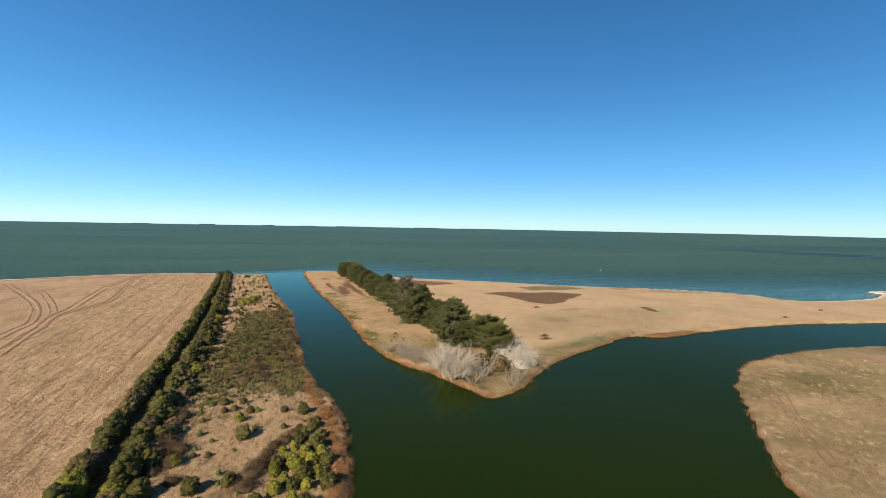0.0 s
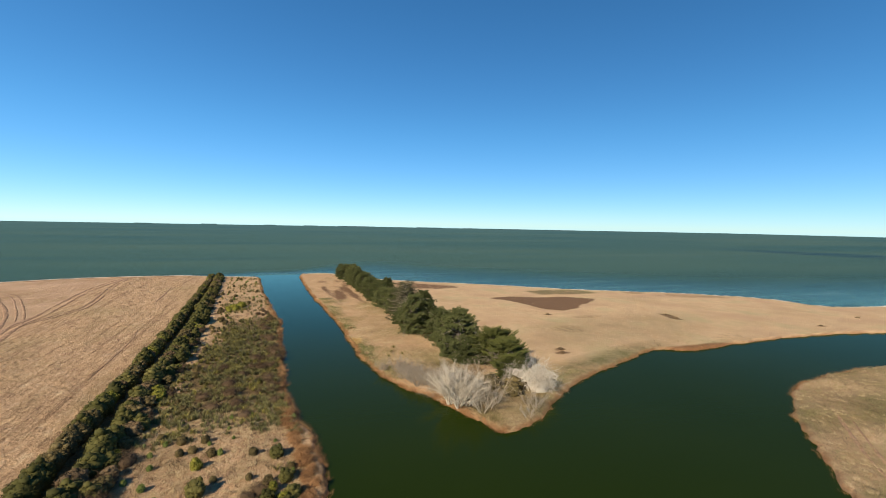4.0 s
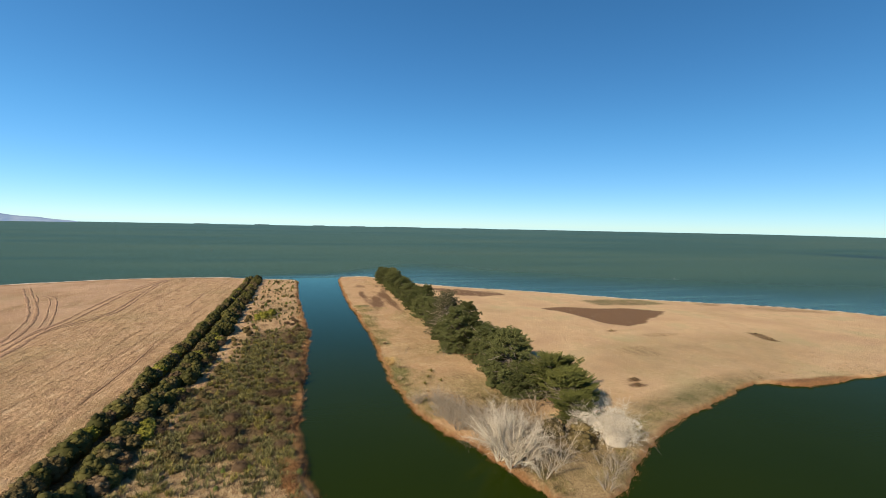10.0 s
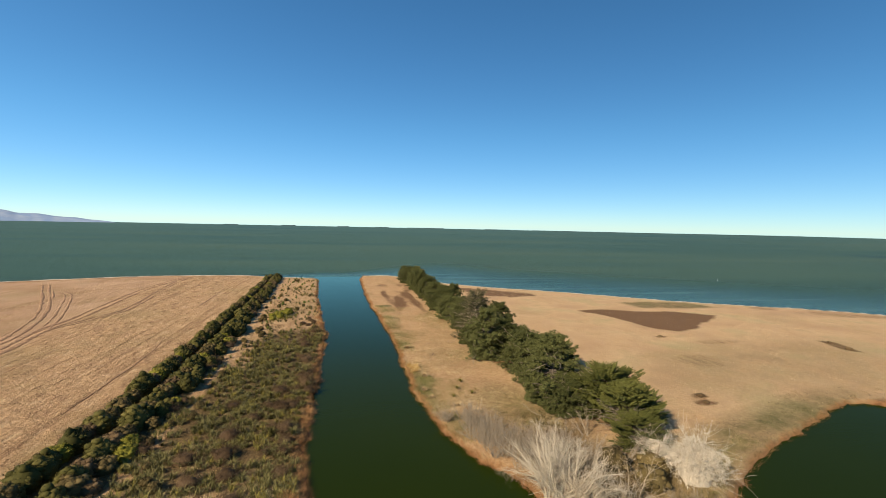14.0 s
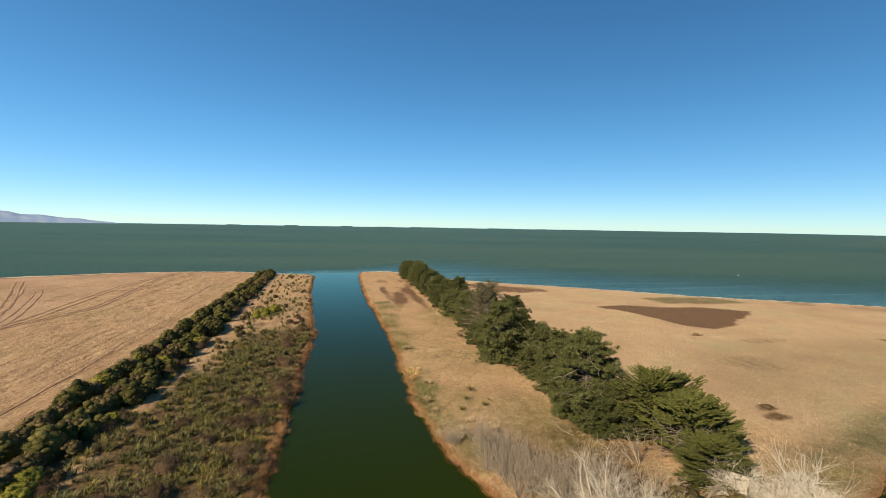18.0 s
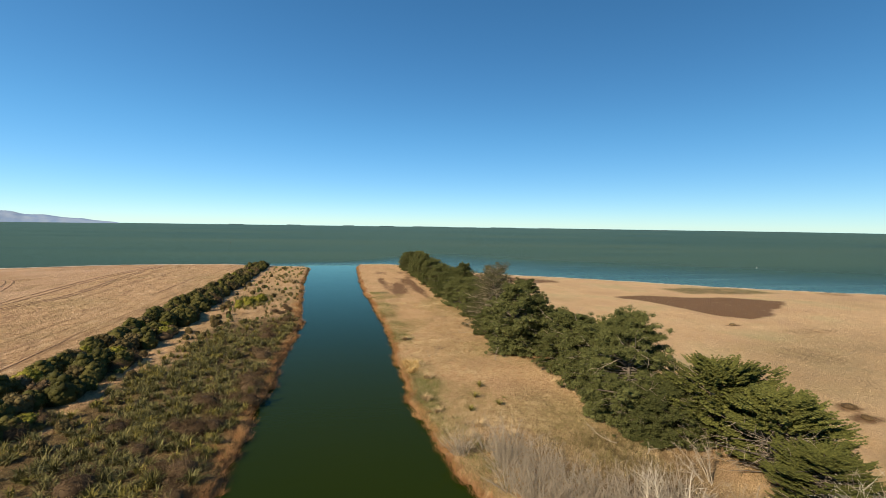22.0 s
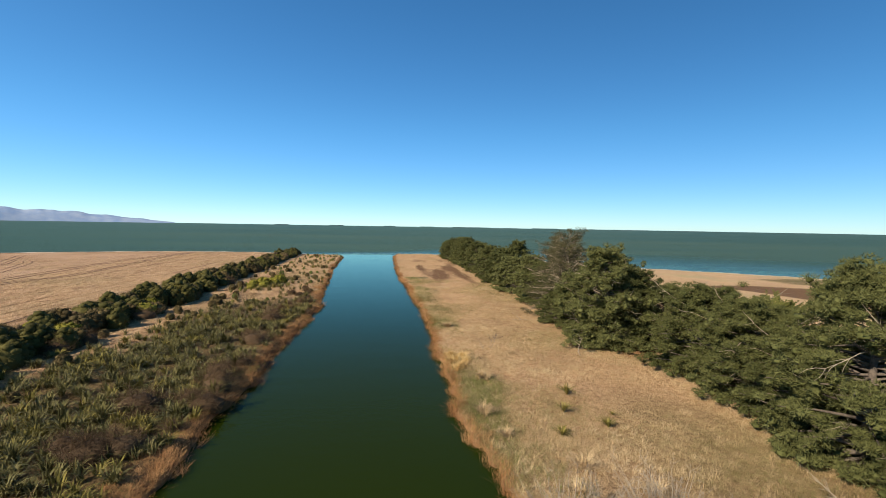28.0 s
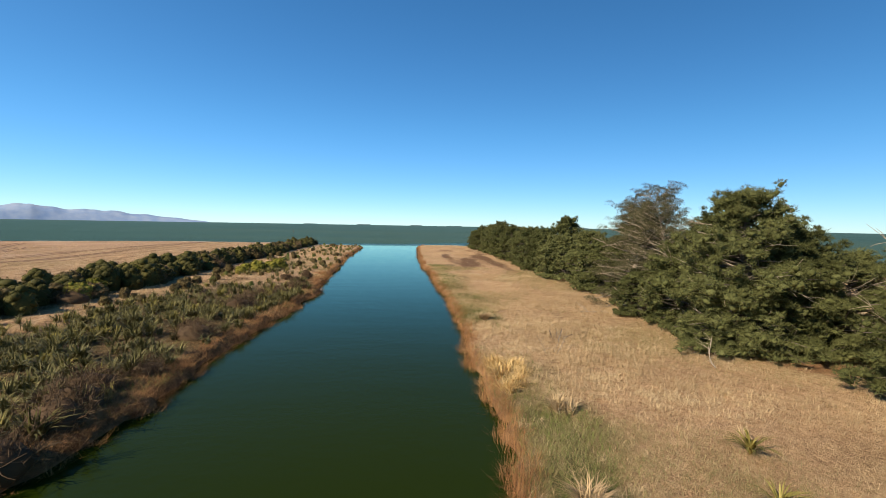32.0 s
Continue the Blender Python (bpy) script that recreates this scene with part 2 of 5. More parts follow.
def water_material():
    m, n, l, b = material("lake_water", 0.06, 0.5)
    pos = n.new("ShaderNodeNewGeometry").outputs["Position"]
    att = n.new("ShaderNodeAttribute")
    att.attribute_name = "open"
    ruffle = math_node(n, l, "POWER", att.outputs["Fac"], 0.5)
    big = noise_node(n, l, pos, 0.012, 3)
    channel = ramp_node(n, l, big, [(0.3, (0.0106, 0.0192, 0.0014)), (0.7, (0.0150, 0.0236, 0.0017))])
    mp = n.new("ShaderNodeMapping")
    mp.inputs["Scale"].default_value = (0.25, 1.0, 1.0)
    l.new(pos, mp.inputs[0])
    streak = noise_node(n, l, mp.outputs[0], 0.0035, 5, 0.55)
    lake = ramp_node(n, l, streak, [(0.32, (0.026, 0.060, 0.050)), (0.5, (0.050, 0.084, 0.056)), (0.7, (0.072, 0.100, 0.060))])
    long = n.new("ShaderNodeMapping")
    long.inputs["Scale"].default_value, long.inputs["Rotation"].default_value = (0.10, 1.0, 1.0), (0, 0, radians(9))
    l.new(pos, long.inputs[0])
    gust = noise_node(n, l, long.outputs[0], 0.028, 6, 0.62)
    # darker and paler wind streaks
    lake = mix_node(n, l, ramp_node(n, l, gust, [(0.50, (0, 0, 0)), (0.66, (0.30,) * 3)]), lake, (0.022, 0.054, 0.056))
    # one broad darker streak far out
    dark_area = n.new("ShaderNodeMapping")
    dark_area.vector_type = "TEXTURE"
    dark_area.inputs["Location"].default_value, dark_area.inputs["Rotation"].default_value, dark_area.inputs["Scale"].default_value = DARK_STREAK
    l.new(pos, dark_area.inputs[0])
    blot = n.new("ShaderNodeTexGradient")
    blot.gradient_type = "SPHERICAL"
    l.new(dark_area.outputs[0], blot.inputs[0])
    dark = math_node(n, l, "MULTIPLY", ramp_node(n, l, blot.outputs["Fac"], [(0.0, (0, 0, 0)), (0.5, (0.85,) * 3)]), ramp_node(n, l, gust, [(0.38, (0.35,) * 3), (0.58, (1, 1, 1))]))
    lake = mix_node(n, l, dark, lake, (0.010, 0.028, 0.048))
    lake = mix_node(n, l, ramp_node(n, l, gust, [(0.34, (0.20,) * 3), (0.48, (0, 0, 0))]), lake, (0.080, 0.112, 0.076))
    dif, glo, fre, mix = (n.new("ShaderNodeBsdfDiffuse"), n.new("ShaderNodeBsdfGlossy"), n.new("ShaderNodeFresnel"), n.new("ShaderNodeMixShader"))
    sway = math_node(n, l, "MULTIPLY_ADD", gust, 0.5)
    sway.node.inputs[2].default_value = -0.25
    outside = ramp_node(n, l, att.outputs["Fac"], [(0.0, (0, 0, 0)), (0.12, (1, 1, 1))])
    offshore = math_node(n, l, "ADD", att.outputs["Fac"], math_node(n, l, "MULTIPLY", sway, outside))
    # blue band off the shore: the sky's reflection painted into the water colour
    near = ramp_node(n, l, offshore, [(0.02, (0, 0, 0)), (0.14, (1, 1, 1)), (0.34, (0.9,) * 3), (0.72, (0, 0, 0))])
    sky_tint = ramp_node(n, l, noise_node(n, l, long.outputs[0], 0.09, 5, 0.6), [(0.36, (0.018, 0.044, 0.054)), (0.55, (0.030, 0.062, 0.072)), (0.70, (0.060, 0.098, 0.104))])
    l.new(mix_node(n, l, near, mix_node(n, l, att.outputs["Fac"], channel, lake), sky_tint), dif.inputs["Color"])
    gl_rough = math_node(n, l, "MULTIPLY_ADD", ruffle, 0.25)
    gl_rough.node.inputs[2].default_value = 0.05
    l.new(gl_rough, glo.inputs["Roughness"])
    glo.inputs["Color"].default_value = (0.80, 0.96, 0.78, 1)
    fre.inputs["IOR"].default_value = 1.33
    wav = math_node(n, l, "ADD", noise_node(n, l, pos, 1.6, 4, 0.6), math_node(n, l, "MULTIPLY", noise_node(n, l, mp.outputs[0], 0.35, 3), 1.5))
    bump = n.new("ShaderNodeBump")
    l.new(wav, bump.inputs["Height"])
    bump.inputs["Distance"].default_value = 0.25
    st = math_node(n, l, "MULTIPLY_ADD", ruffle, 0.75)
    st.node.inputs[2].default_value = 0.055
    l.new(st, bump.inputs["Strength"])
    for sh in (glo, fre):
        l.new(bump.outputs[0], sh.inputs["Normal"])
    slope = math_node(n, l, "MULTIPLY_ADD", ruffle, 0.56)
    slope.node.inputs[2].default_value = -1.6
    calm = math_node(n, l, "MULTIPLY_ADD", ruffle, slope)
    calm.node.inputs[2].default_value = 1.25
    gusty = n.new("ShaderNodeAttribute")
    gusty.attribute_name = "breeze"
    still = math_node(n, l, "MULTIPLY_ADD", gusty.outputs["Fac"], -0.5)
    still.node.inputs[2].default_value = 1.0
    calm = math_node(n, l, "MULTIPLY", calm, still)
    l.new(math_node(n, l, "MULTIPLY", math_node(n, l, "POWER", fre.outputs[0], 1.5), calm, True), mix.inputs[0])
    l.new(dif.outputs[0], mix.inputs[1])
    l.new(glo.outputs[0], mix.inputs[2])
    l.new(mix.outputs[0], n["Material Output"].inputs["Surface"])
    n.remove(b)
    return m


def leaf_material(name, dark, mid_c, light, rough=0.75, broad=0.0):
    """Leaves or blades whose colour varies by leaf, by plant and in patches; broad: share of wide patches."""
    m, n, l, b = material(name, rough, 0.10)
    geo = n.new("ShaderNodeNewGeometry")
    info = n.new("ShaderNodeObjectInfo")
    v = math_node(n, l, "ADD", math_node(n, l, "MULTIPLY", geo.outputs["Random Per Island"], 0.55),
                  math_node(n, l, "MULTIPLY", info.outputs["Random"], 0.45))
    patch = noise_node(n, l, geo.outputs["Position"], 0.8, 3)
    v = math_node(n, l, "ADD", math_node(n, l, "MULTIPLY", v, 0.7 - 0.45 * broad), math_node(n, l, "MULTIPLY", patch, 0.3))
    if broad:
        wide = ramp_node(n, l, noise_node(n, l, geo.outputs["Position"], 0.16, 5), [(0.35, (0, 0, 0)), (0.65, (1, 1, 1))])
        v = math_node(n, l, "ADD", v, math_node(n, l, "MULTIPLY", wide, 0.45 * broad))
    l.new(ramp_node(n, l, v, [(0.12, dark), (0.5, mid_c), (0.88, light)]), b.inputs["Base Color"])
    return m


def bark_material(name, dark, light):
    m, n, l, b = material(name, 0.9, 0.15)
    pos = n.new("ShaderNodeTexCoord").outputs["Object"]
    f = noise_node(n, l, pos, 6, 6, 0.7)
    l.new(ramp_node(n, l, f, [(0.3, dark), (0.7, light)]), b.inputs["Base Color"])
    bump_node(n, l, f, 0.6, 0.05, b)
    return m


M_GROUND, M_WATER = ground_material(), water_material()
M_PINE = leaf_material("pine_needles", (0.038, 0.041, 0.013), (0.082, 0.085, 0.026), (0.142, 0.141, 0.050))
M_CYPRESS = leaf_material("cypress_sprays", (0.030, 0.032, 0.009), (0.080, 0.082, 0.020), (0.160, 0.156, 0.042))
M_TWIGGY = leaf_material("dying_pine_needles", (0.040, 0.036, 0.015), (0.090, 0.080, 0.036), (0.165, 0.140, 0.070))
M_SHRUB = leaf_material("shrub_leaves", (0.022, 0.021, 0.006), (0.064, 0.057, 0.014), (0.138, 0.112, 0.032))
M_OLIVE = leaf_material("olive_brown_leaves", (0.042, 0.030, 0.011), (0.092, 0.066, 0.025), (0.175, 0.125, 0.050))
M_CRUST = leaf_material("whitened_twigs", (0.42, 0.345, 0.25), (0.62, 0.53, 0.405), (0.82, 0.74, 0.60), 0.9)
M_LIME = leaf_material("yellow_green_leaves", (0.055, 0.054, 0.008), (0.155, 0.140, 0.020), (0.29, 0.245, 0.042))
M_BROWN = leaf_material("bramble_twigs", (0.055, 0.034, 0.016), (0.125, 0.080, 0.040), (0.23, 0.155, 0.080))
M_BRAMBLE = leaf_material("bramble_canes", (0.045, 0.027, 0.013), (0.098, 0.060, 0.031), (0.16, 0.105, 0.055))
M_FLAX = leaf_material("flax_blades", (0.034, 0.031, 0.009), (0.104, 0.090, 0.027), (0.245, 0.205, 0.082), 0.6)
M_FLAXY = leaf_material("yellow_flax_blades", (0.07, 0.058, 0.012), (0.18, 0.145, 0.032), (0.35, 0.28, 0.08), 0.6)
M_STRAW = leaf_material("straw_grass", (0.33, 0.218, 0.112), (0.50, 0.350, 0.180), (0.66, 0.49, 0.275), 0.85, 1.0)
M_RUST = leaf_material("rusty_sedge", (0.12, 0.054, 0.022), (0.32, 0.155, 0.060), (0.54, 0.31, 0.135), 0.8, 0.8)
M_OLIVEGRASS = leaf_material("olive_grass", (0.115, 0.10, 0.03), (0.235, 0.195, 0.074), (0.385, 0.315, 0.148), 0.85, 0.5)
M_RUSTWOOD = leaf_material("rusty_stems", (0.13, 0.060, 0.024), (0.27, 0.135, 0.055), (0.42, 0.235, 0.105), 0.85)
M_GOLD = leaf_material("golden_grass", (0.36, 0.21, 0.07), (0.56, 0.36, 0.135), (0.72, 0.52, 0.24), 0.8)
M_GREENGRASS = leaf_material("green_grass", (0.060, 0.078, 0.016), (0.135, 0.155, 0.036), (0.26, 0.25, 0.085), 0.8, 0.6)
M_PALE = bark_material("bleached_branches", (0.38, 0.31, 0.215), (0.68, 0.57, 0.43))
M_GREY = bark_material("grey_twigs", (0.27, 0.205, 0.135), (0.50, 0.40, 0.28))
M_STEM = bark_material("grey_tan_stems", (0.20, 0.155, 0.105), (0.42, 0.335, 0.24))
M_BARK = bark_material("pine_bark", (0.06, 0.045, 0.035), (0.20, 0.16, 0.12))


# ---- mesh helpers ----
def mesh_from(name, verts, faces, mat):
    """A mesh from arrays of corners and of faces that all have the same number of corners."""
    v, f = np.asarray(verts, np.float32), np.asarray(faces, np.int32)
    me = bpy.data.meshes.new(name)
    me.vertices.add(len(v))
    me.vertices.foreach_set("co", v.ravel())
    me.loops.add(f.size)
    me.loops.foreach_set("vertex_index", f.ravel())
    me.polygons.add(len(f))
    me.polygons.foreach_set("loop_start", np.arange(len(f), dtype=np.int32) * f.shape[1])
    me.update(calc_edges=True)
    me.materials.append(mat)
    return me


def link_part(name, me, parent, label=""):
    ob = new(name, me)
    ob.parent = parent
    if label:
        tagged(ob, label)
    return ob


def empty(name, m, label, category, group="", kind=""):
    ob = new(name)
    ob.matrix_world = m
    return tagged(ob, label, category, group, kind)


def smooth_line(points, step):
    """A Catmull-Rom line through plan points, sampled about every step metres."""
    p = np.array([points[0], *points, points[-1]], float)
    out = []
    for i in range(1, len(p) - 2):
        n = max(2, int(np.linalg.norm(p[i + 1] - p[i]) / step))
        t = np.linspace(0, 1, n, endpoint=False)[:, None]
        out.append(0.5 * (2 * p[i] + (p[i + 1] - p[i - 1]) * t + (2 * p[i - 1] - 5 * p[i] + 4 * p[i + 1] - p[i + 2]) * t ** 2
                          + (3 * p[i] - p[i - 1] - 3 * p[i + 1] + p[i + 2]) * t ** 3))
    return np.concatenate([*out, p[-1:]])


def wobble(x, y, s, seed=0):
    """Smooth pseudo-noise in -1..1 from a few crossed sines."""
    r = np.random.RandomState(seed)
    v = 0
    for k in range(5):
        a, ph, fq = r.uniform(0, 6.28), r.uniform(0, 6.28), s * r.uniform(0.6, 1.9)
        v = v + np.sin((np.cos(a) * x + np.sin(a) * y) * fq + ph + 1.3 * np.sin((np.sin(a) * x - np.cos(a) * y) * fq * 0.7))
    return v / 5


# ---- plan of the land: shores as smooth lines ----
LEFT_BANK = [(-14, 149), (-12.8, 143), (-10.1, 86), (-8.2, 65), (-6.1, 36), (-5.3, 25), (-3.6, 20), (-4.2, 13), (-4.1, 3), (-4.3, 0), (-4.5, -14),
             (-4.3, -25), (-4.5, -36), (-4.7, -46), (-3.7, -57.5), (-1.3, -70.5), (-0.8, -80), (-1.3, -89), (-2.1, -96), (-3.6, -103), (-6, -120), (-9, -180), (-12, -500), (-20, -1500)]
LEFT_SEA = [(-1500, -300), (-600, -30), (-320, 62), (-220, 108), (-158, 140), (-115, 160), (-88, 166), (-55, 166), (-42, 160), (-25, 154), (-16, 152)]
PENINSULA = [(11, 161), (9.6, 150), (9.2, 120), (9.2, 93), (10.2, 62), (11.8, 30), (12.9, 8), (12.6, -7), (12.7, -20), (13.1, -33),
             (14.1, -43), (17.0, -54.5), (20.6, -60.5), (22.6, -68), (25.2, -74), (26.6, -78.5), (30, -79), (33.5, -78), (41, -72.7), (49, -66.2)]
PENINSULA_SOUTH = [(58, -61), (70, -56.3), (91, -48), (99, -51.8), (118, -50.7), (147, -50), (174, -53), (201, -60), (300, -84), (600, -170), (1300, -400)]
PENINSULA_SEA = [(1300, -260), (600, -70), (330, -8), (300, -14), (268, -22), (228, -17), (219, 9), (193, 32), (151, 55), (127, 72), (100, 92), (74, 108), (55, 124), (38, 148), (28, 162), (18, 163)]
ISLE = [(300, -130), (220, -93), (158, -80), (144, -77.2), (125, -76), (111, -76.9), (97, -79.6), (80.5, -89.3), (70.2, -98.4), (61, -107), (53, -115), (48.8, -121), (46, -140), (58, -180), (200, -240), (400, -220)]
SHORES = [np.concatenate([smooth_line(LEFT_SEA, 3), smooth_line(LEFT_BANK, 2.5), [(-1500, -1500)]]),
          np.concatenate([smooth_line(PENINSULA + PENINSULA_SOUTH, 2.5), smooth_line(PENINSULA_SEA, 3)]),
          smooth_line(ISLE + ISLE[:1], 3)]


def shore_distance(x, y, poly):
    """Signed distance to a closed shore line, positive on land."""
    a, b = poly, np.roll(poly, -1, 0)
    best, inside = np.full(x.shape, 1e9), np.zeros(x.shape, bool)
    for (ax, ay), (bx, by) in zip(a, b):
        dx, dy = bx - ax, by - ay
        ln = dx * dx + dy * dy
        if ln < 1e-9:
            continue
        t = np.clip(((x - ax) * dx + (y - ay) * dy) / ln, 0, 1)
        best = np.minimum(best, (x - ax - t * dx) ** 2 + (y - ay - t * dy) ** 2)
        if ay != by:
            inside ^= ((ay > y) != (by > y)) & (x < (bx - ax) * (y - ay) / (by - ay) + ax)
    d = np.sqrt(best)
    return np.where(inside, d, -d)


def land(x, y):
    """Signed distance to the nearest shore, with a ragged edge."""
    d = np.max([shore_distance(x, y, s) for s in SHORES], 0)
    return d + 0.42 * wobble(x, y, 1.1, 3) + 0.55 * wobble(x, y, 0.45, 9) + 0.34 * wobble(x, y, 2.6, 4)


def drain_x(y):
    """The line of the drain inside the double hedge."""
    return -32.0 - 4.7 * np.clip((y - 15) / 135, 0, 1)


def land_height(x, y, d):
    bank = np.clip((d + 0.3) / 1.1, 0, 1)
    z = -2.2 + 2.75 * bank ** 0.8 - np.clip(-d - 0.3, 0, 20) * 0.05
    z = z + np.where(d > 0, 0.10 * wobble(x, y, 0.25, 5) + 0.06 * wobble(x, y, 1.3, 6) + 0.25 * np.clip(d / 25, 0, 1), 0)
    # the drain inside the double hedge
    z = z - np.where((d > 0) & (y < 150), 0.42 * np.exp(-((x - drain_x(y)) / 0.9) ** 2), 0)
    return z


def blob(x, y, cx, cy, rx, ry, turn=0.0, edge=0.25, seed=1):
    """A soft-edged uneven patch, 1 inside."""
    c, s = math.cos(radians(turn)), math.sin(radians(turn))
    u, v = ((x - cx) * c + (y - cy) * s) / rx, (-(x - cx) * s + (y - cy) * c) / ry
    r = np.sqrt(u * u + v * v) + 0.22 * wobble(x, y, 2.2 / max(rx, ry) * 1.5, seed)
    return np.clip((1 - r) / edge + 0.5, 0, 1)


def uneven_axis(spans):
    return np.concatenate([np.arange(a, b, s) for a, b, s in spans] + [[spans[-1][1]]])


gx = uneven_axis([(-4700, -700, 800), (-700, -170, 30), (-170, -45, 2.2), (-45, -10, 0.8), (-10, 52, 0.62), (52, 160, 1.4), (160, 320, 4), (320, 700, 30), (700, 4700, 800)])
gy = uneven_axis([(-4700, -700, 800), (-700, -180, 25), (-180, -130, 4), (-130, -80, 1.0), (-80, 30, 0.8), (30, 170, 1.3), (170, 230, 4), (230, 700, 47), (700, 4700, 800)])
GX, GY = np.meshgrid(gx, gy)
GD = land(GX, GY)
GZ = land_height(GX, GY, GD)
nx, ny = len(gx), len(gy)
ids = np.arange(nx * ny).reshape(ny, nx)


def on_grid(grid, x, y):
    """A value of the ground's grid between its corners."""
    i, j = np.clip(np.searchsorted(gx, x) - 1, 0, nx - 2), np.clip(np.searchsorted(gy, y) - 1, 0, ny - 2)
    u, w = (x - gx[i]) / (gx[i + 1] - gx[i]), (y - gy[j]) / (gy[j + 1] - gy[j])
    return (grid[j, i] * (1 - u) + grid[j, i + 1] * u) * (1 - w) + (grid[j + 1, i] * (1 - u) + grid[j + 1, i + 1] * u) * w


quads = np.stack([ids[:-1, :-1], ids[:-1, 1:], ids[1:, 1:], ids[1:, :-1]], -1).reshape(-1, 4)
ground_me = mesh_from("ground", np.stack([GX, GY, GZ], -1).reshape(-1, 3), quads, M_GROUND)
X, Y, D = GX.ravel(), GY.ravel(), GD.ravel()
POND = [(84, 41.5), (96, 43.3), (106, 38), (124, 34.5), (133, 26.4), (121.5, 18), (115, 14.7), (109, 8.6), (99.5, 5.5), (94.2, 10.6), (92.4, 20.4), (90.2, 31.5)]
SEDGE_FLAT = [(112, 56), (125.7, 57.8), (143.2, 54.5), (148, 41.1), (135.3, 40.8), (114.1, 44)]
RED_STRIP = [(48, 112), (68, 98.8), (79.7, 90.1), (90, 78.6), (73.3, 73), (60, 79)]
DASH = [(132.4, -9), (136, -12), (131.6, -23), (128.6, -19)]
SHOAL = [(-77, -10), (-77, 14.8), (-79, 30.6), (-79, 46), (-81, 66), (-84.5, 100), (-84.4, 131), (-83, 156), (-100, 160), (-160, 140), (-320, 62), (-320, -60), (-110, -20)]


def patch(x, y, poly, edge, ragged=1.0, seed=1):
    """A patch with an uneven outline, 1 inside, that fades over edge metres."""
    return np.clip(0.5 + (shore_distance(x, y, np.array(poly, float)) + ragged * wobble(x, y, 0.5, seed)) / edge, 0, 1)


marsh = np.max([0.97 * patch(X, Y, POND, 2.2, 0.8, 11), 0.50 * patch(X, Y, SEDGE_FLAT, 3.0, 1.0, 12), 0.85 * patch(X, Y, RED_STRIP, 5.0, 2.5, 14), 0.95 * patch(X, Y, DASH, 1.6, 0.4, 13),
                0.55 * blob(X, Y, 166, 38, 7, 5, 0, 0.5, 15), 0.42 * blob(X, Y, 83, -21, 8, 6, 20, 0.7, 19), 0.45 * blob(X, Y, 101, -7, 9, 2.6, 0, 0.8, 16),
                np.clip(0.45 + 1.6 * wobble(X * 1.6, Y * 0.35, 0.36, 40), 0, 1) * np.clip((X - 14.5) / 3, 0, 1) * np.clip((33 - X) / 3, 0, 1) * np.clip((Y - 34) / 14, 0, 1) * np.clip((128 - Y) / 14, 0, 1),
                0.9 * blob(X, Y, 64.9, -41.1, 2.0, 1.3, 20, 0.5, 17), 0.9 * blob(X, Y, 63.5, -44.0, 2.2, 1.2, 0, 0.5, 18),
                0.5 * blob(X, Y, 185, 22, 22, 5, -25, 0.5, 20), 0.9 * blob(X, Y, 172, -43, 3.5, 1.2, 0, 0.5, 21), 0.9 * blob(X, Y, 89, 0.6, 2.2, .9, 0, 0.5, 27), 0.5 * blob(X, Y, 29.5, -50, 3.5, 9, -15, 0.8, 31)], 0)
mud = patch(X, Y, SHOAL, 5.0, 2.0, 32)
green = np.max([0.75 * patch(X, Y, SEDGE_FLAT, 3.0, 1.0, 12), 0.6 * blob(X, Y, 36, -68, 12, 9, 0, 0.8, 22), 0.85 * blob(X, Y, 68, -53, 30, 5, 18, 0.9, 23), 0.35 * blob(X, Y, 100, -26, 40, 14, 10, 0.9, 24),
                0.5 * ((X > np.where(Y > -14, -19.5, -24)) & (X < -4)) * np.clip((Y + 70) / 10, 0, 1) * np.clip((26 - Y + 0.5 * (X + 14)) / 8, 0, 1), 0.4 * blob(X, Y, -16, 62, 6, 14, 0, 0.6, 25),
                np.clip(0.25 + 0.9 * wobble(X, Y, 0.16, 26), 0, 0.8) * (shore_distance(X, Y, SHORES[2]) > 0), 0.9 * blob(X, Y, 64, -111, 3.5, 2.5, 0, 0.7, 29), 0.9 * np.clip(0.15 + 1.3 * wobble(X, Y, 0.3, 28), 0, 1) * ((X > 13) & (X < 18) & (Y < 60)), 0.9 * blob(X, Y, 15.0, -29, 1.6, 12, -2, 0.6, 34), 0.55 * blob(X, Y, 28, -40, 5, 11, 0, 0.9, 42), 0.5 * np.clip(wobble(X, Y, 0.12, 29), 0, 1) * ((X > 17) & (X < 34) & (Y < 60)),
                0.6 * ((X > drain_x(Y) - 3.5) & (X < drain_x(Y) + 5.5 - 2.5 * np.clip(Y / 150, 0, 1)) & (Y < 152) & (Y > -116))], 0)
lake_side = np.min([np.abs(shore_distance(X, Y, np.array(SIDE + SIDE[::-1], float))) for SIDE in (LEFT_SEA, PENINSULA_SEA)], 0) < 7
sand = lake_side * np.clip((3.4 - D) / 1.0, 0, 1)
wrack = 0.85 * (X < -58) * (Y > 30) * np.exp(-((D - 6.5) / 1.7) ** 2) * np.clip(0.8 + 0.6 * wobble(X, Y, 0.2, 43), 0, 1)
marsh = np.maximum(marsh, wrack)
bank_soil = np.clip((1.3 - D) / 0.8, 0, 1) * (D > -3) * np.where(lake_side, 0.0, 1.0)
bank_soil = np.maximum(bank_soil, 0.95 * blob(X, Y, 105, -50.5, 17, 2.6, -2, 0.5, 33))
bank_soil = np.maximum(bank_soil, 0.8 * blob(X, Y, 35.5, -15.8, 2.2, 1.8, 0, 0.6, 30))
strip = (X > -23.5) & (X < 0)
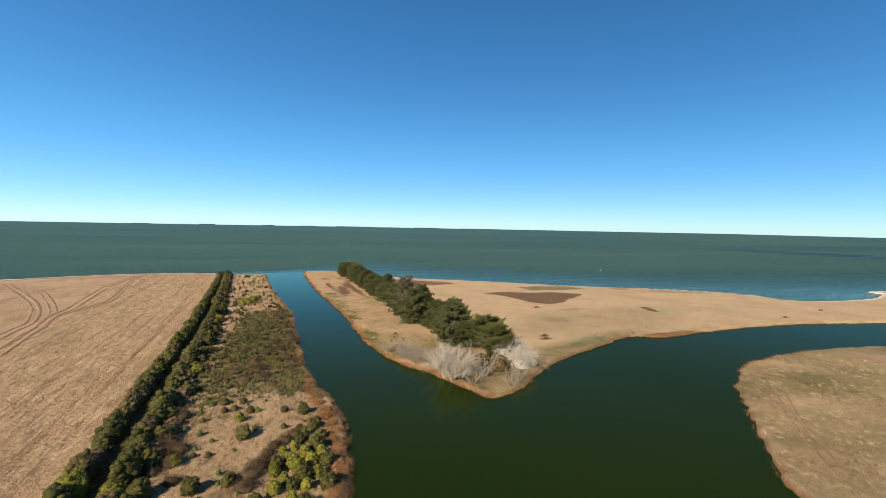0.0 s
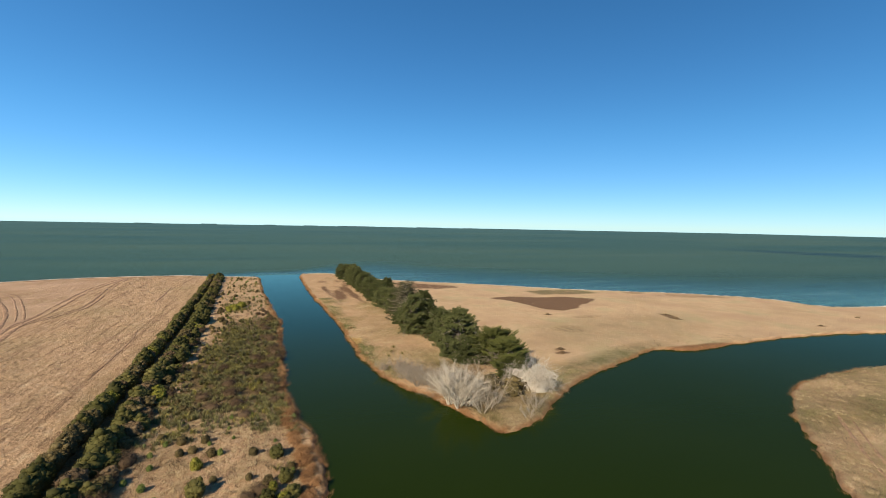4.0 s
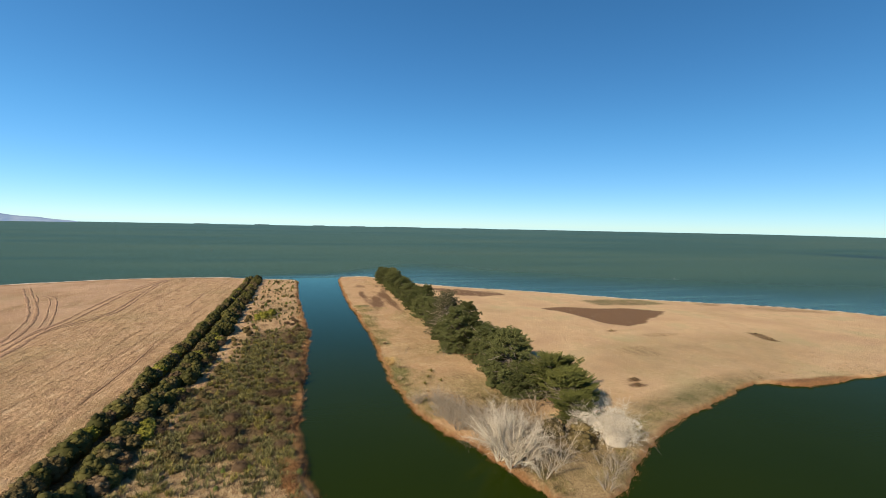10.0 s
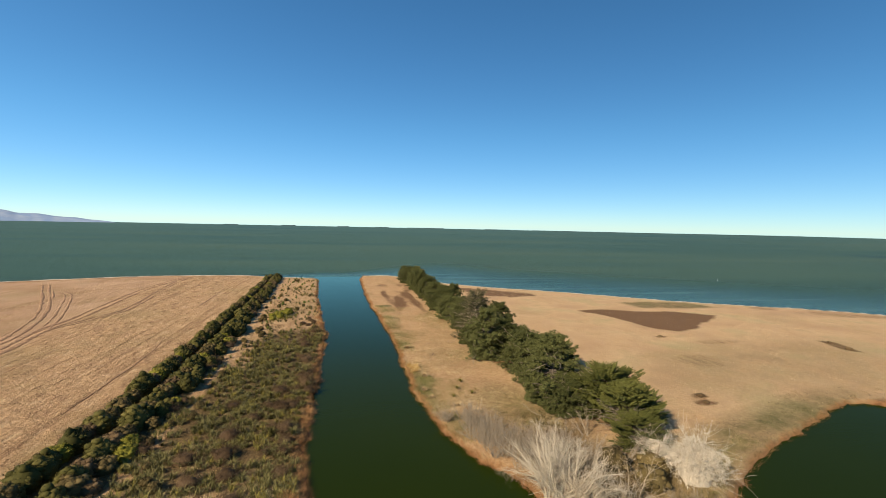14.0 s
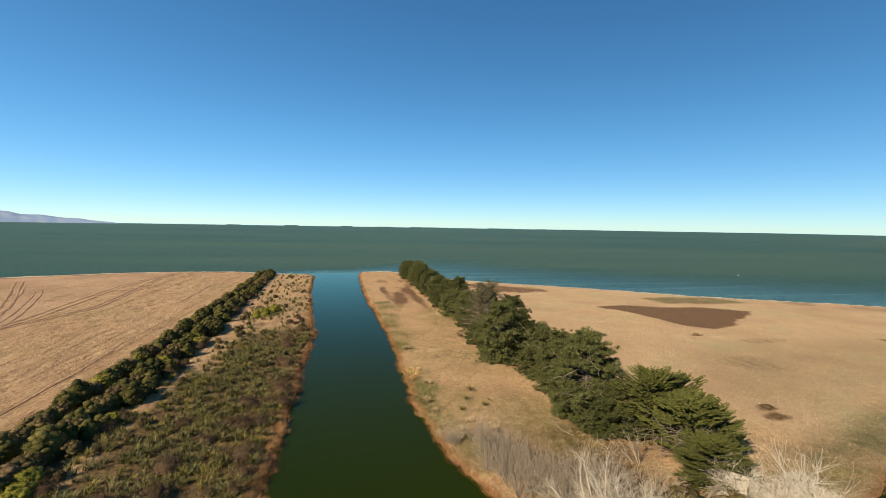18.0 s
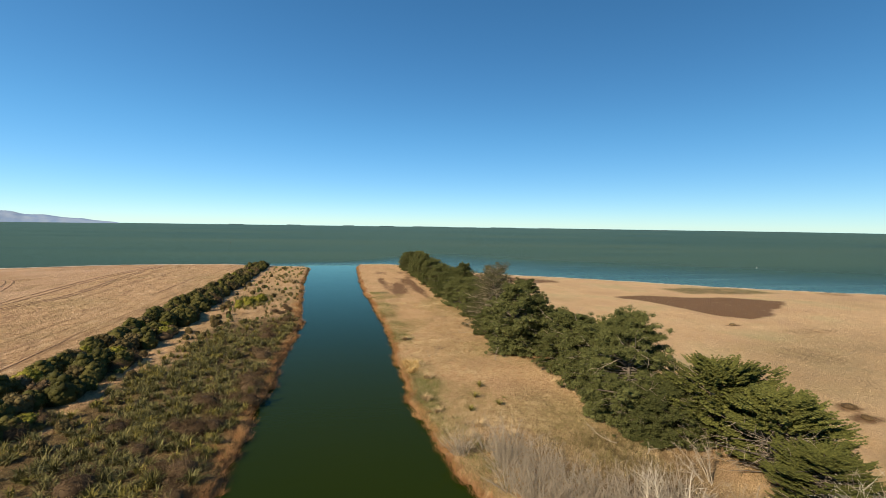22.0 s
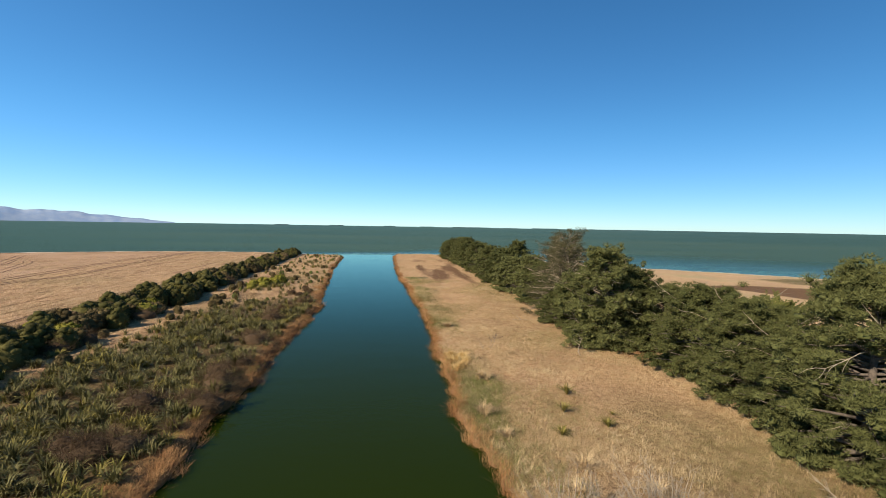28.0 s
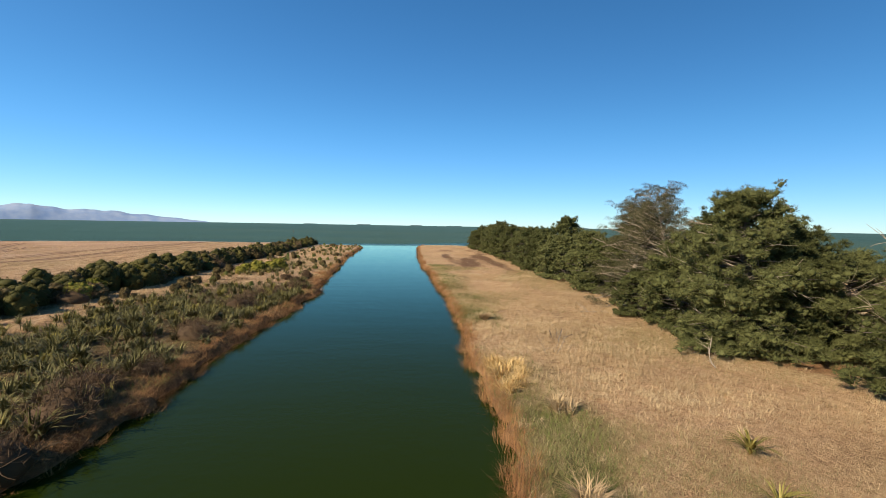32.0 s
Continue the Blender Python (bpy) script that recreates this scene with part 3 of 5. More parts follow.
dense = np.clip((Y + 62) / 12, 0, 1) * np.clip((24 - Y + 0.5 * (X + 14)) / 8, 0, 1)
litter = np.clip(0.7 * blob(X, Y, 33, -49, 5, 8, -10, 0.8, 44) + 0.45 * (shore_distance(X, Y, SHORES[2]) > 1.5) * np.clip(0.55 + 0.8 * wobble(X, Y, 0.22, 41), 0, 1) + np.maximum(0.95 * strip * dense * (1 - 0.92 * np.exp(-((X + 24) / 4.2) ** 2) * np.clip((Y + 18) / 8, 0, 1)),
                            0.95 * ((X > drain_x(Y) - 3.6) & (X < drain_x(Y) + 5.4 - 2.2 * np.clip(Y / 150, 0, 1)) & (Y < 152) & (Y > -116))), 0, 1)
MARSH, GREEN_ZONE = marsh.reshape(GX.shape), green.reshape(GX.shape)
zone = np.stack([np.clip(marsh, 0, 1), np.clip(green, 0, 1), bank_soil, litter], -1)
att = ground_me.color_attributes.new("zone", "FLOAT_COLOR", "POINT")
att.data.foreach_set("color", zone.astype(np.float32).ravel())
sa = ground_me.attributes.new("sand", "FLOAT", "POINT")
sa.data.foreach_set("value", sand.astype(np.float32))
ma = ground_me.attributes.new("mud", "FLOAT", "POINT")
ma.data.foreach_set("value", mud.astype(np.float32))
ground_me.polygons.foreach_set("use_smooth", [True] * len(ground_me.polygons))
ground = tagged(new("ground", ground_me), "dry straw-coloured grassland and lake bed", "ground", kind="structure")

# the lake: still and dark in the channel, ruffled and milky green outside
wx = uneven_axis([(-4700, -700, 1000), (-700, 700, 14), (700, 4700, 1000)])
wy = uneven_axis([(-4700, -300, 1100), (-300, 500, 9), (500, 4700, 700)])
WX, WY = np.meshgrid(wx, wy)
ids = np.arange(WX.size).reshape(WX.shape)
water_me = mesh_from("water", np.stack([WX, WY, 0 * WX], -1).reshape(-1, 3),
                     np.stack([ids[:-1, :-1], ids[:-1, 1:], ids[1:, 1:], ids[1:, :-1]], -1).reshape(-1, 4), M_WATER)
south = shore_distance(WX.ravel(), WY.ravel(), np.array([(-5000, -5000), (-5000, -600), (-320, 40), (-55, 150), (-12, 165), (25, 165), (60, 118), (150, 52), (230, 0), (600, -90), (5000, -1400), (5000, -5000)], float))
open_water = np.clip(-south / np.interp(WX.ravel(), [5, 70], [32, 150]) + 0.12, 0, 1)
breeze = np.clip((WX.ravel() - 25) / 50, 0, 1) * (open_water <= 0)
ba = water_me.attributes.new("breeze", "FLOAT", "POINT")
ba.data.foreach_set("value", breeze.astype(np.float32))
wa = water_me.attributes.new("open", "FLOAT", "POINT")
wa.data.foreach_set("value", open_water.astype(np.float32))
water = tagged(new("water", water_me), "dark green lake water with small ripples", "water", kind="structure")


# ---- plants: builders ----
def leaf_cloud(rng, centres, radii, per, length, width, shell=0.55, lift=0.3, upper=0.0, aim=None):
    """Many small pointed leaves round the given clump centres, each a narrow triangle. upper: how far the lower
    half is thinned; aim: the way in which the leaves of each clump point."""
    c = np.repeat(np.asarray(centres, float), per, 0)
    r = np.repeat(np.asarray(radii, float), per, 0)
    k = len(c)
    d = rng.normal(size=(k, 3))
    d /= np.linalg.norm(d, axis=1, keepdims=True)
    flip = (d[:, 2] < 0) & (rng.rand(k) < upper)
    d[flip, 2] *= -1
    p = c + d * r * (shell + (1 - shell) * rng.rand(k, 1))
    way = 0.6 * d + 0.75 * rng.normal(size=(k, 3)) + np.array([0, 0, lift])
    if aim is not None:
        way = 1.1 * np.repeat(np.asarray(aim, float), per, 0) + 0.35 * d + 0.35 * rng.normal(size=(k, 3))
    way /= np.linalg.norm(way, axis=1, keepdims=True)
    side = np.cross(way, d + 0.6 * rng.normal(size=(k, 3)))
    side /= np.linalg.norm(side, axis=1, keepdims=True) + 1e-9
    ln, wd = length * (0.6 + 0.8 * rng.rand(k, 1)), width * (0.6 + 0.8 * rng.rand(k, 1))
    v = np.stack([p - side * wd, p + side * wd, p + way * ln], 1).reshape(-1, 3)
    return v, np.arange(3 * k).reshape(-1, 3)


def tube(points, radii, sides=6):
    """A tapered tube along points."""
    p, r = np.asarray(points, float), np.asarray(radii, float)
    t = np.gradient(p, axis=0)
    t /= np.linalg.norm(t, axis=1, keepdims=True) + 1e-9
    ref = np.where(np.abs(t[:, 2:3]) > 0.9, np.array([[1.0, 0, 0]]), np.array([[0, 0, 1.0]]))
    u = np.cross(t, ref)
    u /= np.linalg.norm(u, axis=1, keepdims=True) + 1e-9
    w = np.cross(t, u)
    a = np.linspace(0, 2 * math.pi, sides, endpoint=False)
    v = p[:, None] + r[:, None, None] * (np.cos(a)[None, :, None] * u[:, None] + np.sin(a)[None, :, None] * w[:, None])
    n = len(p)
    i = np.arange(n - 1)[:, None] * sides
    j = np.arange(sides)[None]
    q = np.stack([i + j, i + (j + 1) % sides, i + sides + (j + 1) % sides, i + sides + j], -1).reshape(-1, 4)
    return v.reshape(-1, 3), q


def joined(parts):
    vs, fs, o = [], [], 0
    for v, f in parts:
        vs.append(v)
        fs.append(np.asarray(f) + o)
        o += len(v)
    return np.concatenate(vs), np.concatenate(fs)


def bent(rng, start, way, length, steps=5, sag=0.0, jitter=0.12):
    p, d, out = np.array(start, float), np.array(way, float), []
    d = d / np.linalg.norm(d)
    for _ in range(steps + 1):
        out.append(p.copy())
        d = d + rng.normal(size=3) * jitter + np.array([0, 0, -sag / steps])
        d /= np.linalg.norm(d)
        p = p + d * length / steps
    return np.array(out)


def unit_ball(level):
    bm = bmesh.new()
    bmesh.ops.create_icosphere(bm, subdivisions=level, radius=1.0)
    bm.verts.ensure_lookup_table()
    v = np.array([w.co[:] for w in bm.verts])
    f = np.array([[w.index for w in q.verts] for q in bm.faces])
    bm.free()
    return v, f


BALL, SMALL_BALL = unit_ball(2), unit_ball(1)


def clump_hearts(rng, centres, radii, fill=0.8, ball=BALL, rough=0.22):
    """The closed inside of leaf clumps: an uneven lump at each centre."""
    bv, bf = ball
    c, r = np.asarray(centres, float), np.asarray(radii, float)
    k = len(c)
    a = rng.uniform(0, 6.28, k)
    co, si = np.cos(a)[:, None], np.sin(a)[:, None]
    v = np.stack([bv[None, :, 0] * co - bv[None, :, 1] * si, bv[None, :, 0] * si + bv[None, :, 1] * co, np.repeat(bv[None, :, 2], k, 0)], -1)
    v = v * (1 + rough * rng.normal(size=(k, len(bv), 1))) * r[:, None] * fill + c[:, None]
    return v.reshape(-1, 3), (bf[None] + np.arange(k)[:, None, None] * len(bv)).reshape(-1, 3)


def conifer(name, seed, height, spread, kind, label, fine=1.0, leaf=None, group="shelter belt of conifers", flat=0.62, hollow=None):
    """A broad conifer clothed to the ground: trunk, limbs that end in pads of needle clumps. hollow: the side on which the lower limbs are bare."""
    rng = np.random.RandomState(seed)
    root = empty(name, Matrix.Identity(4), label, "tree", group)
    trunk = bent(rng, (0, 0, -0.3), (rng.normal() * 0.06, rng.normal() * 0.06, 1), height * 0.95, 9, 0, 0.05)
    wood = M_STEM if kind == "sparse" else M_BARK
    link_part("trunk", mesh_from("trunk", *tube(trunk, np.linspace(0.030 * height, 0.03, len(trunk)), 8), wood), root)
    centres, radii, aims, limb_parts, twig_parts = [], [], [], [], []
    n_limb = {"pine": 150, "sparse": 72, "cypress": 112}[kind]
    for k in range(n_limb):
        f = 0.02 + 0.95 * ((k + rng.rand()) / n_limb) ** (1.08 if kind != "sparse" else 0.9)
        base = trunk[0] + (trunk[-1] - trunk[0]) * f + np.array([0, 0, 0.3])
        if kind == "cypress":
            prof = (0.78 + 0.40 * math.sin(math.pi * min(1, f * 1.1))) * (1 - f ** 3.5 * 0.6)
        elif kind == "pine":
            prof = (0.90 + 0.20 * math.sin(math.pi * f)) * (1 - f ** 2.6 * 0.78)
        else:
            prof = (0.66 + 0.45 * math.sin(math.pi * min(1, f * 0.9))) * (1 - f ** 4 * 0.65)
        reach = spread * prof * (rng.uniform(0.62, 1.06) if kind == "pine" else rng.uniform(0.6, 1.12))
        a = k * 2.399 + rng.normal() * 0.25
        rise = {"pine": 0.06 + 0.42 * f, "sparse": 0.10 + 0.55 * f, "cypress": 0.20 + 0.26 * f}[kind]
        if f < 0.2:
            rise -= 0.15
        line = bent(rng, base, (math.cos(a), math.sin(a), rise), reach, 5, 0.2 if kind != "cypress" else -0.1, 0.10)
        limb_parts.append((line, np.linspace((0.012 if kind != "sparse" else 0.007) * height * (1.15 - f), 0.015, len(line))))
        out = (line[-1] - line[0]) / (np.linalg.norm(line[-1] - line[0]) + 1e-6)
        across = np.array([-out[1], out[0], 0])
        if hollow is not None and f < 0.58 and math.cos(a - hollow) > 0.62:
            for _ in range(4):
                tw = bent(rng, line[rng.randint(2, 6)], line[-1] - line[2] + rng.normal(size=3) * 1.4, rng.uniform(0.6, 1.6), 3, 0, 0.25)
                twig_parts.append(tube(tw, np.linspace(0.03, 0.01, 4), 3))
        elif kind == "cypress":
            # flat feathery sprays, long along the limb, tips turned up
            for j in range(17):
                g = rng.uniform(0.40, 0.97) ** 0.8
                p = line[0] + (line[-1] - line[0]) * g + across * rng.normal() * 0.62 + np.array([0, 0, rng.normal() * 0.16])
                w = out + across * rng.normal() * 0.35
                w = w / np.linalg.norm(w)
                for q in np.linspace(-0.45, 0.5, 5):
                    centres.append(p + w * q + np.array([0, 0, 0.06 + 0.14 * q + 0.20 * q * q]))
                    sc = 1.0 - 0.42 * (q + 0.6)
                    radii.append((0.19 * sc, 0.19 * sc, 0.10 * sc))
                    aims.append(w + np.array([0, 0, 0.25 + 0.4 * q]))
        elif kind == "pine":
            pad = rng.uniform(0.75, 1.35) * (0.70 + 0.05 * reach)
            heart = line[0] + (line[-1] - line[0]) * 0.88
            for j in range(7):
                off = (out * rng.normal() * 0.55 + across * rng.normal() * 0.62 + np.array([0, 0, 0.26 * rng.normal()])) * pad
                p = heart + off if j else heart
                s = rng.uniform(0.22, 0.46) * pad
                if j > 5:
                    p = line[0] + (line[-1] - line[0]) * rng.uniform(0.45, 0.72) + rng.normal(size=3) * 0.2
                    s *= 1.3
                centres.append(p)
                radii.append((s, s, s * flat))
        else:
            for j in range(13):
                q = line[0] + (line[-1] - line[0]) * rng.uniform(0.25, 1.0)
                w = out + across * rng.normal() * 0.9 + np.array([0, 0, 0.35 + 0.3 * rng.normal()])
                tw = bent(rng, q, w, rng.uniform(0.5, 1.3), 3, 0, 0.22)
                twig_parts.append(tube(tw, np.linspace(0.022, 0.006, 4), 3))
                if rng.rand() < 0.8:
                    centres.append(tw[-1])
                    s = rng.uniform(0.28, 0.60)
                    radii.append((s, s, s * 0.6))
    if kind == "pine":
        for q in np.linspace(0, 1, 5):
            centres.append(trunk[-1] + rng.normal(size=3) * 0.35 + np.array([0, 0, 0.4 - 1.4 * q]))
            s = 0.42 + 0.35 * q
            radii.append((s, s, s * 0.8))
    if kind == "cypress" or (kind == "pine" and fine >= 1):
        # dead grey limbs that stand out of the foliage
        for j in range(16):
            a, f = rng.uniform(0, 6.28), rng.uniform(0.15, 0.8)
            line = bent(rng, trunk[0] + (trunk[-1] - trunk[0]) * f, (math.cos(a), math.sin(a), 0.35), spread * rng.uniform(0.75, 1.05), 6, -0.1, 0.16)
            twig_parts.append(tube(line, np.linspace(0.06, 0.012, 7), 4))
            for _ in range(5):
                tw = bent(rng, line[rng.randint(3, 7)], line[-1] - line[2] + rng.normal(size=3) * 1.2, rng.uniform(0.5, 1.4), 3, 0, 0.2)
                twig_parts.append(tube(tw, np.linspace(0.022, 0.007, 4), 3))
    centres, radii = np.array(centres), np.array(radii)
    low = centres[:, 2] < 0.40
    centres[low, 2] = 0.40 + rng.rand(low.sum()) * 0.4
    step = 6 if kind != "sparse" else 3
    for i in range(0, n_limb, step):
        link_part("limb", mesh_from("limb", *tube(*limb_parts[i], 5), wood), root)
    side_limbs = link_part("branchwork", mesh_from("branchwork", *joined([tube(*lp, 4) for i, lp in enumerate(limb_parts) if i % step]), wood), root)
    tagged(side_limbs, kind="stuff")
    if twig_parts and leaf is None:
        tagged(link_part("deadwood", mesh_from("deadwood", *joined(twig_parts), M_STEM), root, "bare grey twigs"), kind="stuff")
    mat = leaf or {"pine": M_PINE, "cypress": M_CYPRESS, "sparse": M_TWIGGY}[kind]
    per = int({"pine": 100, "sparse": 75, "cypress": 16}[kind] * fine)
    big = 1 / math.sqrt(fine)
    size = {"pine": (0.24, 0.022), "sparse": (0.20, 0.014), "cypress": (0.17, 0.018)}[kind]
    cloud = leaf_cloud(rng, centres, radii * (1.18 if kind == "pine" else 1.0), per, size[0] * big ** 0.5, size[1] * big ** 1.5, 0.72, 0.3, 0.6, aims or None)
    if kind != "sparse":
        cloud = joined([cloud, clump_hearts(rng, centres, radii, 0.62 if kind == "pine" else 1.0, SMALL_BALL, 0.3)])
    link_part("crown", mesh_from("crown", *cloud, mat), root)
    return root


def bare_tree(name, seed, height, lean, mat, label, category="tree", group="", stems=5, twigs=26, thin=1.0):
    """A leafless many-stemmed tree or shrub with fine forking twigs."""
    rng = np.random.RandomState(seed)
    root = empty(name, Matrix.Identity(4), label, category, group)
    twig_parts = []
    for s in range(stems):
        a = s * 2.399 + rng.rand()
        way = np.array([math.cos(a) * 0.5 + lean[0], math.sin(a) * 0.5 + lean[1], 1.0])
        line = bent(rng, (math.cos(a) * 0.25, math.sin(a) * 0.25, -0.3), way, height * rng.uniform(0.8, 1.05), 7, 0.05, 0.12)
        rad = np.linspace(0.016 * height, 0.008, len(line)) * thin
        link_part("stem", mesh_from("stem", *tube(line, rad, 5), mat), root)
        for k in range(twigs):
            g = rng.uniform(0.22, 0.98)
            i = min(int(g * 7), 6)
            p = line[i] + (line[i + 1] - line[i]) * (g * 7 - i)
            w = line[i + 1] - line[i]
            w = w / np.linalg.norm(w) + rng.normal(size=3) * 0.42
            tw = bent(rng, p, w, height * rng.uniform(0.10, 0.26) * (1.2 - 0.5 * g), 4, 0.0, 0.2)
            twig_parts.append(tube(tw, np.linspace(0.0055 * height * (1.15 - g), 0.006, len(tw)) * thin, 3))
            for _ in range(2):
                q = tw[rng.randint(1, 4)]
                t2 = bent(rng, q, (tw[-1] - tw[0]) + rng.normal(size=3) * 0.5, height * rng.uniform(0.06, 0.13), 2, 0, 0.2)
                twig_parts.append(tube(t2, np.linspace(0.011, 0.005, len(t2)), 3))
    tagged(link_part("twig_mass", mesh_from("twig_mass", *joined(twig_parts), mat), root), kind="stuff")
    return root


def shrub(name, seed, width, height, mat, label, category="shrub", group="", per=46, lumps=30, leaf=(0.15, 0.030), rough=0.16):
    """A rounded bush: leaf clumps over a dome, on a short stem."""
    rng = np.random.RandomState(seed)
    root = empty(name, Matrix.Identity(4), label, category, group)
    k = np.arange(lumps) + 0.5
    up, turn = 1 - 0.97 * k / lumps, 2.399 * k + rng.normal(size=lumps) * 0.2
    flat = np.sqrt(1 - up * up)
    d = np.stack([np.cos(turn) * flat, np.sin(turn) * flat, up], -1)
    c = d * np.array([width * 0.37, width * 0.37, height * 0.70]) * rng.uniform(0.78, 1.08, (lumps, 1)) + [0, 0, height * 0.12]
    r = np.tile((0.155 * width, 0.155 * width, 0.15 * height), (lumps, 1)) * rng.uniform(0.7, 1.3, (lumps, 1))
    cloud = leaf_cloud(rng, c, r, per, leaf[0], leaf[1], 0.8, 0.2, 0.5)
    core = clump_hearts(rng, [(0, 0, height * 0.22)], [(width * 0.40, width * 0.40, height * 0.60)], 1.0, BALL, 0.05)
    link_part("crown", mesh_from("crown", *joined([cloud, clump_hearts(rng, c, r, 0.82, SMALL_BALL, rough), core]), mat), root)
    line = bent(rng, (0, 0, -0.15), (0.1, 0.1, 1), height * 0.75, 4, 0, 0.15)
    link_part("stem", mesh_from("stem", *tube(line, np.linspace(0.09, 0.03, len(line)), 5), M_BARK), root)
    return root


def twig_bush(name, seed, width, height, mat, label, group="", stems=7, twigs=16, category="shrub", fuzz_per=60, core=0.55):
    """A leafless thicket: a dome of fine twigs that rise and fan out from one foot."""
    rng = np.random.RandomState(seed)
    root = empty(name, Matrix.Identity(4), label, category, group)
    fine = []
    for k in range(stems):
        a, f = k * 2.399 + rng.rand(), math.sqrt((k + 0.5) / stems)
        way = np.array([math.cos(a) * f * width * 0.5, math.sin(a) * f * width * 0.5, height * (1.05 - 0.6 * f * f)])
        line = bent(rng, (math.cos(a) * 0.2, math.sin(a) * 0.2, -0.1), way, np.linalg.norm(way), 5, 0.15, 0.10)
        link_part("stem", mesh_from("stem", *tube(line, np.linspace(0.035, 0.012, 6), 4), mat), root)
        for _ in range(twigs):
            i = rng.randint(1, 6)
            tw = bent(rng, line[i] + rng.normal(size=3) * 0.04, line[i] - line[0] + rng.normal(size=3) * 0.6 * height, rng.uniform(0.25, 0.6) * height, 3, 0.2, 0.2)
            tw[:, 2] = np.maximum(tw[:, 2], 0.02)
            fine.append(tube(tw, np.linspace(0.016, 0.008, 4), 3))
    k = np.arange(16) + 0.5
    up, turn = 1 - 0.95 * k / 16, 2.399 * k
    d = np.stack([np.cos(turn) * np.sqrt(1 - up * up), np.sin(turn) * np.sqrt(1 - up * up), up], -1)
    c = d * np.array([width * 0.36, width * 0.36, height * 0.62]) * rng.uniform(0.8, 1.1, (16, 1)) + [0, 0, height * 0.1]
    r = np.tile((0.17 * width, 0.17 * width, 0.20 * height), (16, 1))
    fuzz = leaf_cloud(rng, c, r, fuzz_per, 0.34 if category == "shrub" else 0.46, 0.012 if category == "shrub" else 0.032, 0.75, 0.4, 0.6)
    heart = clump_hearts(rng, [(0, 0, height * 0.12)], [(width * 0.65 * core, width * 0.65 * core, height * core)], 1.0, BALL, 0.10)
    tagged(link_part("twig_mass", mesh_from("twig_mass", *joined([*[(v, np.concatenate([q[:, [0, 1, 2]], q[:, [0, 2, 3]]])) for v, q in fine], fuzz, heart]), mat), root), kind="stuff")
    return root


def blades(rng, base, n, length, width, lean=(0.15, 0.9), steps=3, spread=0.0):
    """Arching strap blades that rise from base points; base is k x 3, n blades each."""
    b = np.repeat(np.asarray(base, float), n, 0)
    k = len(b)
    b[:, :2] += rng.normal(size=(k, 2)) * spread
    a = rng.uniform(0, 2 * math.pi, k)
    out = np.stack([np.cos(a), np.sin(a), 0 * a], -1)
    side = np.stack([-np.sin(a), np.cos(a), 0 * a], -1)
    ln = length * rng.uniform(0.55, 1.15, (k, 1))
    le = rng.uniform(lean[0], lean[1], (k, 1))
    wd = width * rng.uniform(0.7, 1.3, (k, 1))
    rows = []
    for s in range(steps + 1):
        t = s / steps
        p = b + out * ln * le * (t ** 1.5) + np.array([0, 0, 1.0]) * ln * (t - 0.45 * le * t * t * t)
        w = wd * (1 - t ** 2.2) * (0.65 + 0.7 * min(t * 2, 1)) * 0.5
        rows += [p - side * w, p + side * w] if s < steps else [p]
    v = np.stack(rows, 1)
    m = v.shape[1]
    i = np.arange(k)[:, None] * m
    tri = []
    for s in range(steps - 1):
        q = 2 * s
        tri += [i + [q, q + 1, q + 3], i + [q, q + 3, q + 2]]
    q = 2 * (steps - 1)
    tri.append(i + [q, q + 1, q + 2])
    return v.reshape(-1, 3), np.concatenate(tri)


def ground_z(x, y):
    x, y = np.atleast_1d(np.asarray(x, float)), np.atleast_1d(np.asarray(y, float))
    return on_grid(GZ, x, y)


def scatter(rng, n, x0, x1, y0, y1, keep=None):
    x, y = rng.uniform(x0, x1, n), rng.uniform(y0, y1, n)
    d = on_grid(GD, x, y)
    ok = d > 0.2
    if keep is not None:
        ok &= rng.rand(n) < keep(x, y, d)
    x, y, d = x[ok], y[ok], d[ok]
    return np.stack([x, y, on_grid(GZ, x, y)], -1)


def place(proto, x, y, turn=0.0, size=1.0, tall=1.0, sink=0.0):
    z = float(ground_z(x, y)[0]) - sink
    m = Matrix.LocRotScale((x, y, z), Euler((0, 0, turn)), (size, size, size * tall))
    ob = copy_thing(proto, Matrix.Identity(4))
    ob.matrix_basis = m
    return ob


def first_to(proto, x, y, turn=0.0, size=1.0, tall=1.0):
    z = float(ground_z(x, y)[0])
    proto.matrix_basis = Matrix.LocRotScale((x, y, z), Euler((0, 0, turn)), (size, size, size * tall))
    return proto


def plant_many(protos, spots, rng, size=(0.85, 1.15), tall=(0.9, 1.1)):
    """Puts the first of each kind at a spot of its own and copies of them at the rest."""
    used = set()
    for i, (x, y) in enumerate(spots):
        k = i % len(protos) if i < len(protos) else rng.randint(len(protos))
        args = (x, y, rng.uniform(0, 6.28), rng.uniform(*size), rng.uniform(*tall))
        if k in used:
            place(protos[k], *args)
        else:
            first_to(protos[k], *args)
            used.add(k)


# ---- the shelter belt ----
rng = np.random.RandomState(21)
PINES = [(12.3, 5.2, "broad dark green pine with foliage to the ground"), (11.8, 5.4, "dense dark green pine in the row"), (10.2, 5.2, "rounded dark green pine in the row"),
         (11.2, 4.6, "dark green pine with a narrow top"), (8.8, 5.6, "low spreading dark green pine")]
near_pines = [conifer("pine_tree", 100 + i, h, s, "pine", lab, 1.0, None, "shelter belt of conifers", (0.80, 0.66, 0.78, 0.70, 0.62)[i]) for i, (h, s, lab) in enumerate(PINES)]
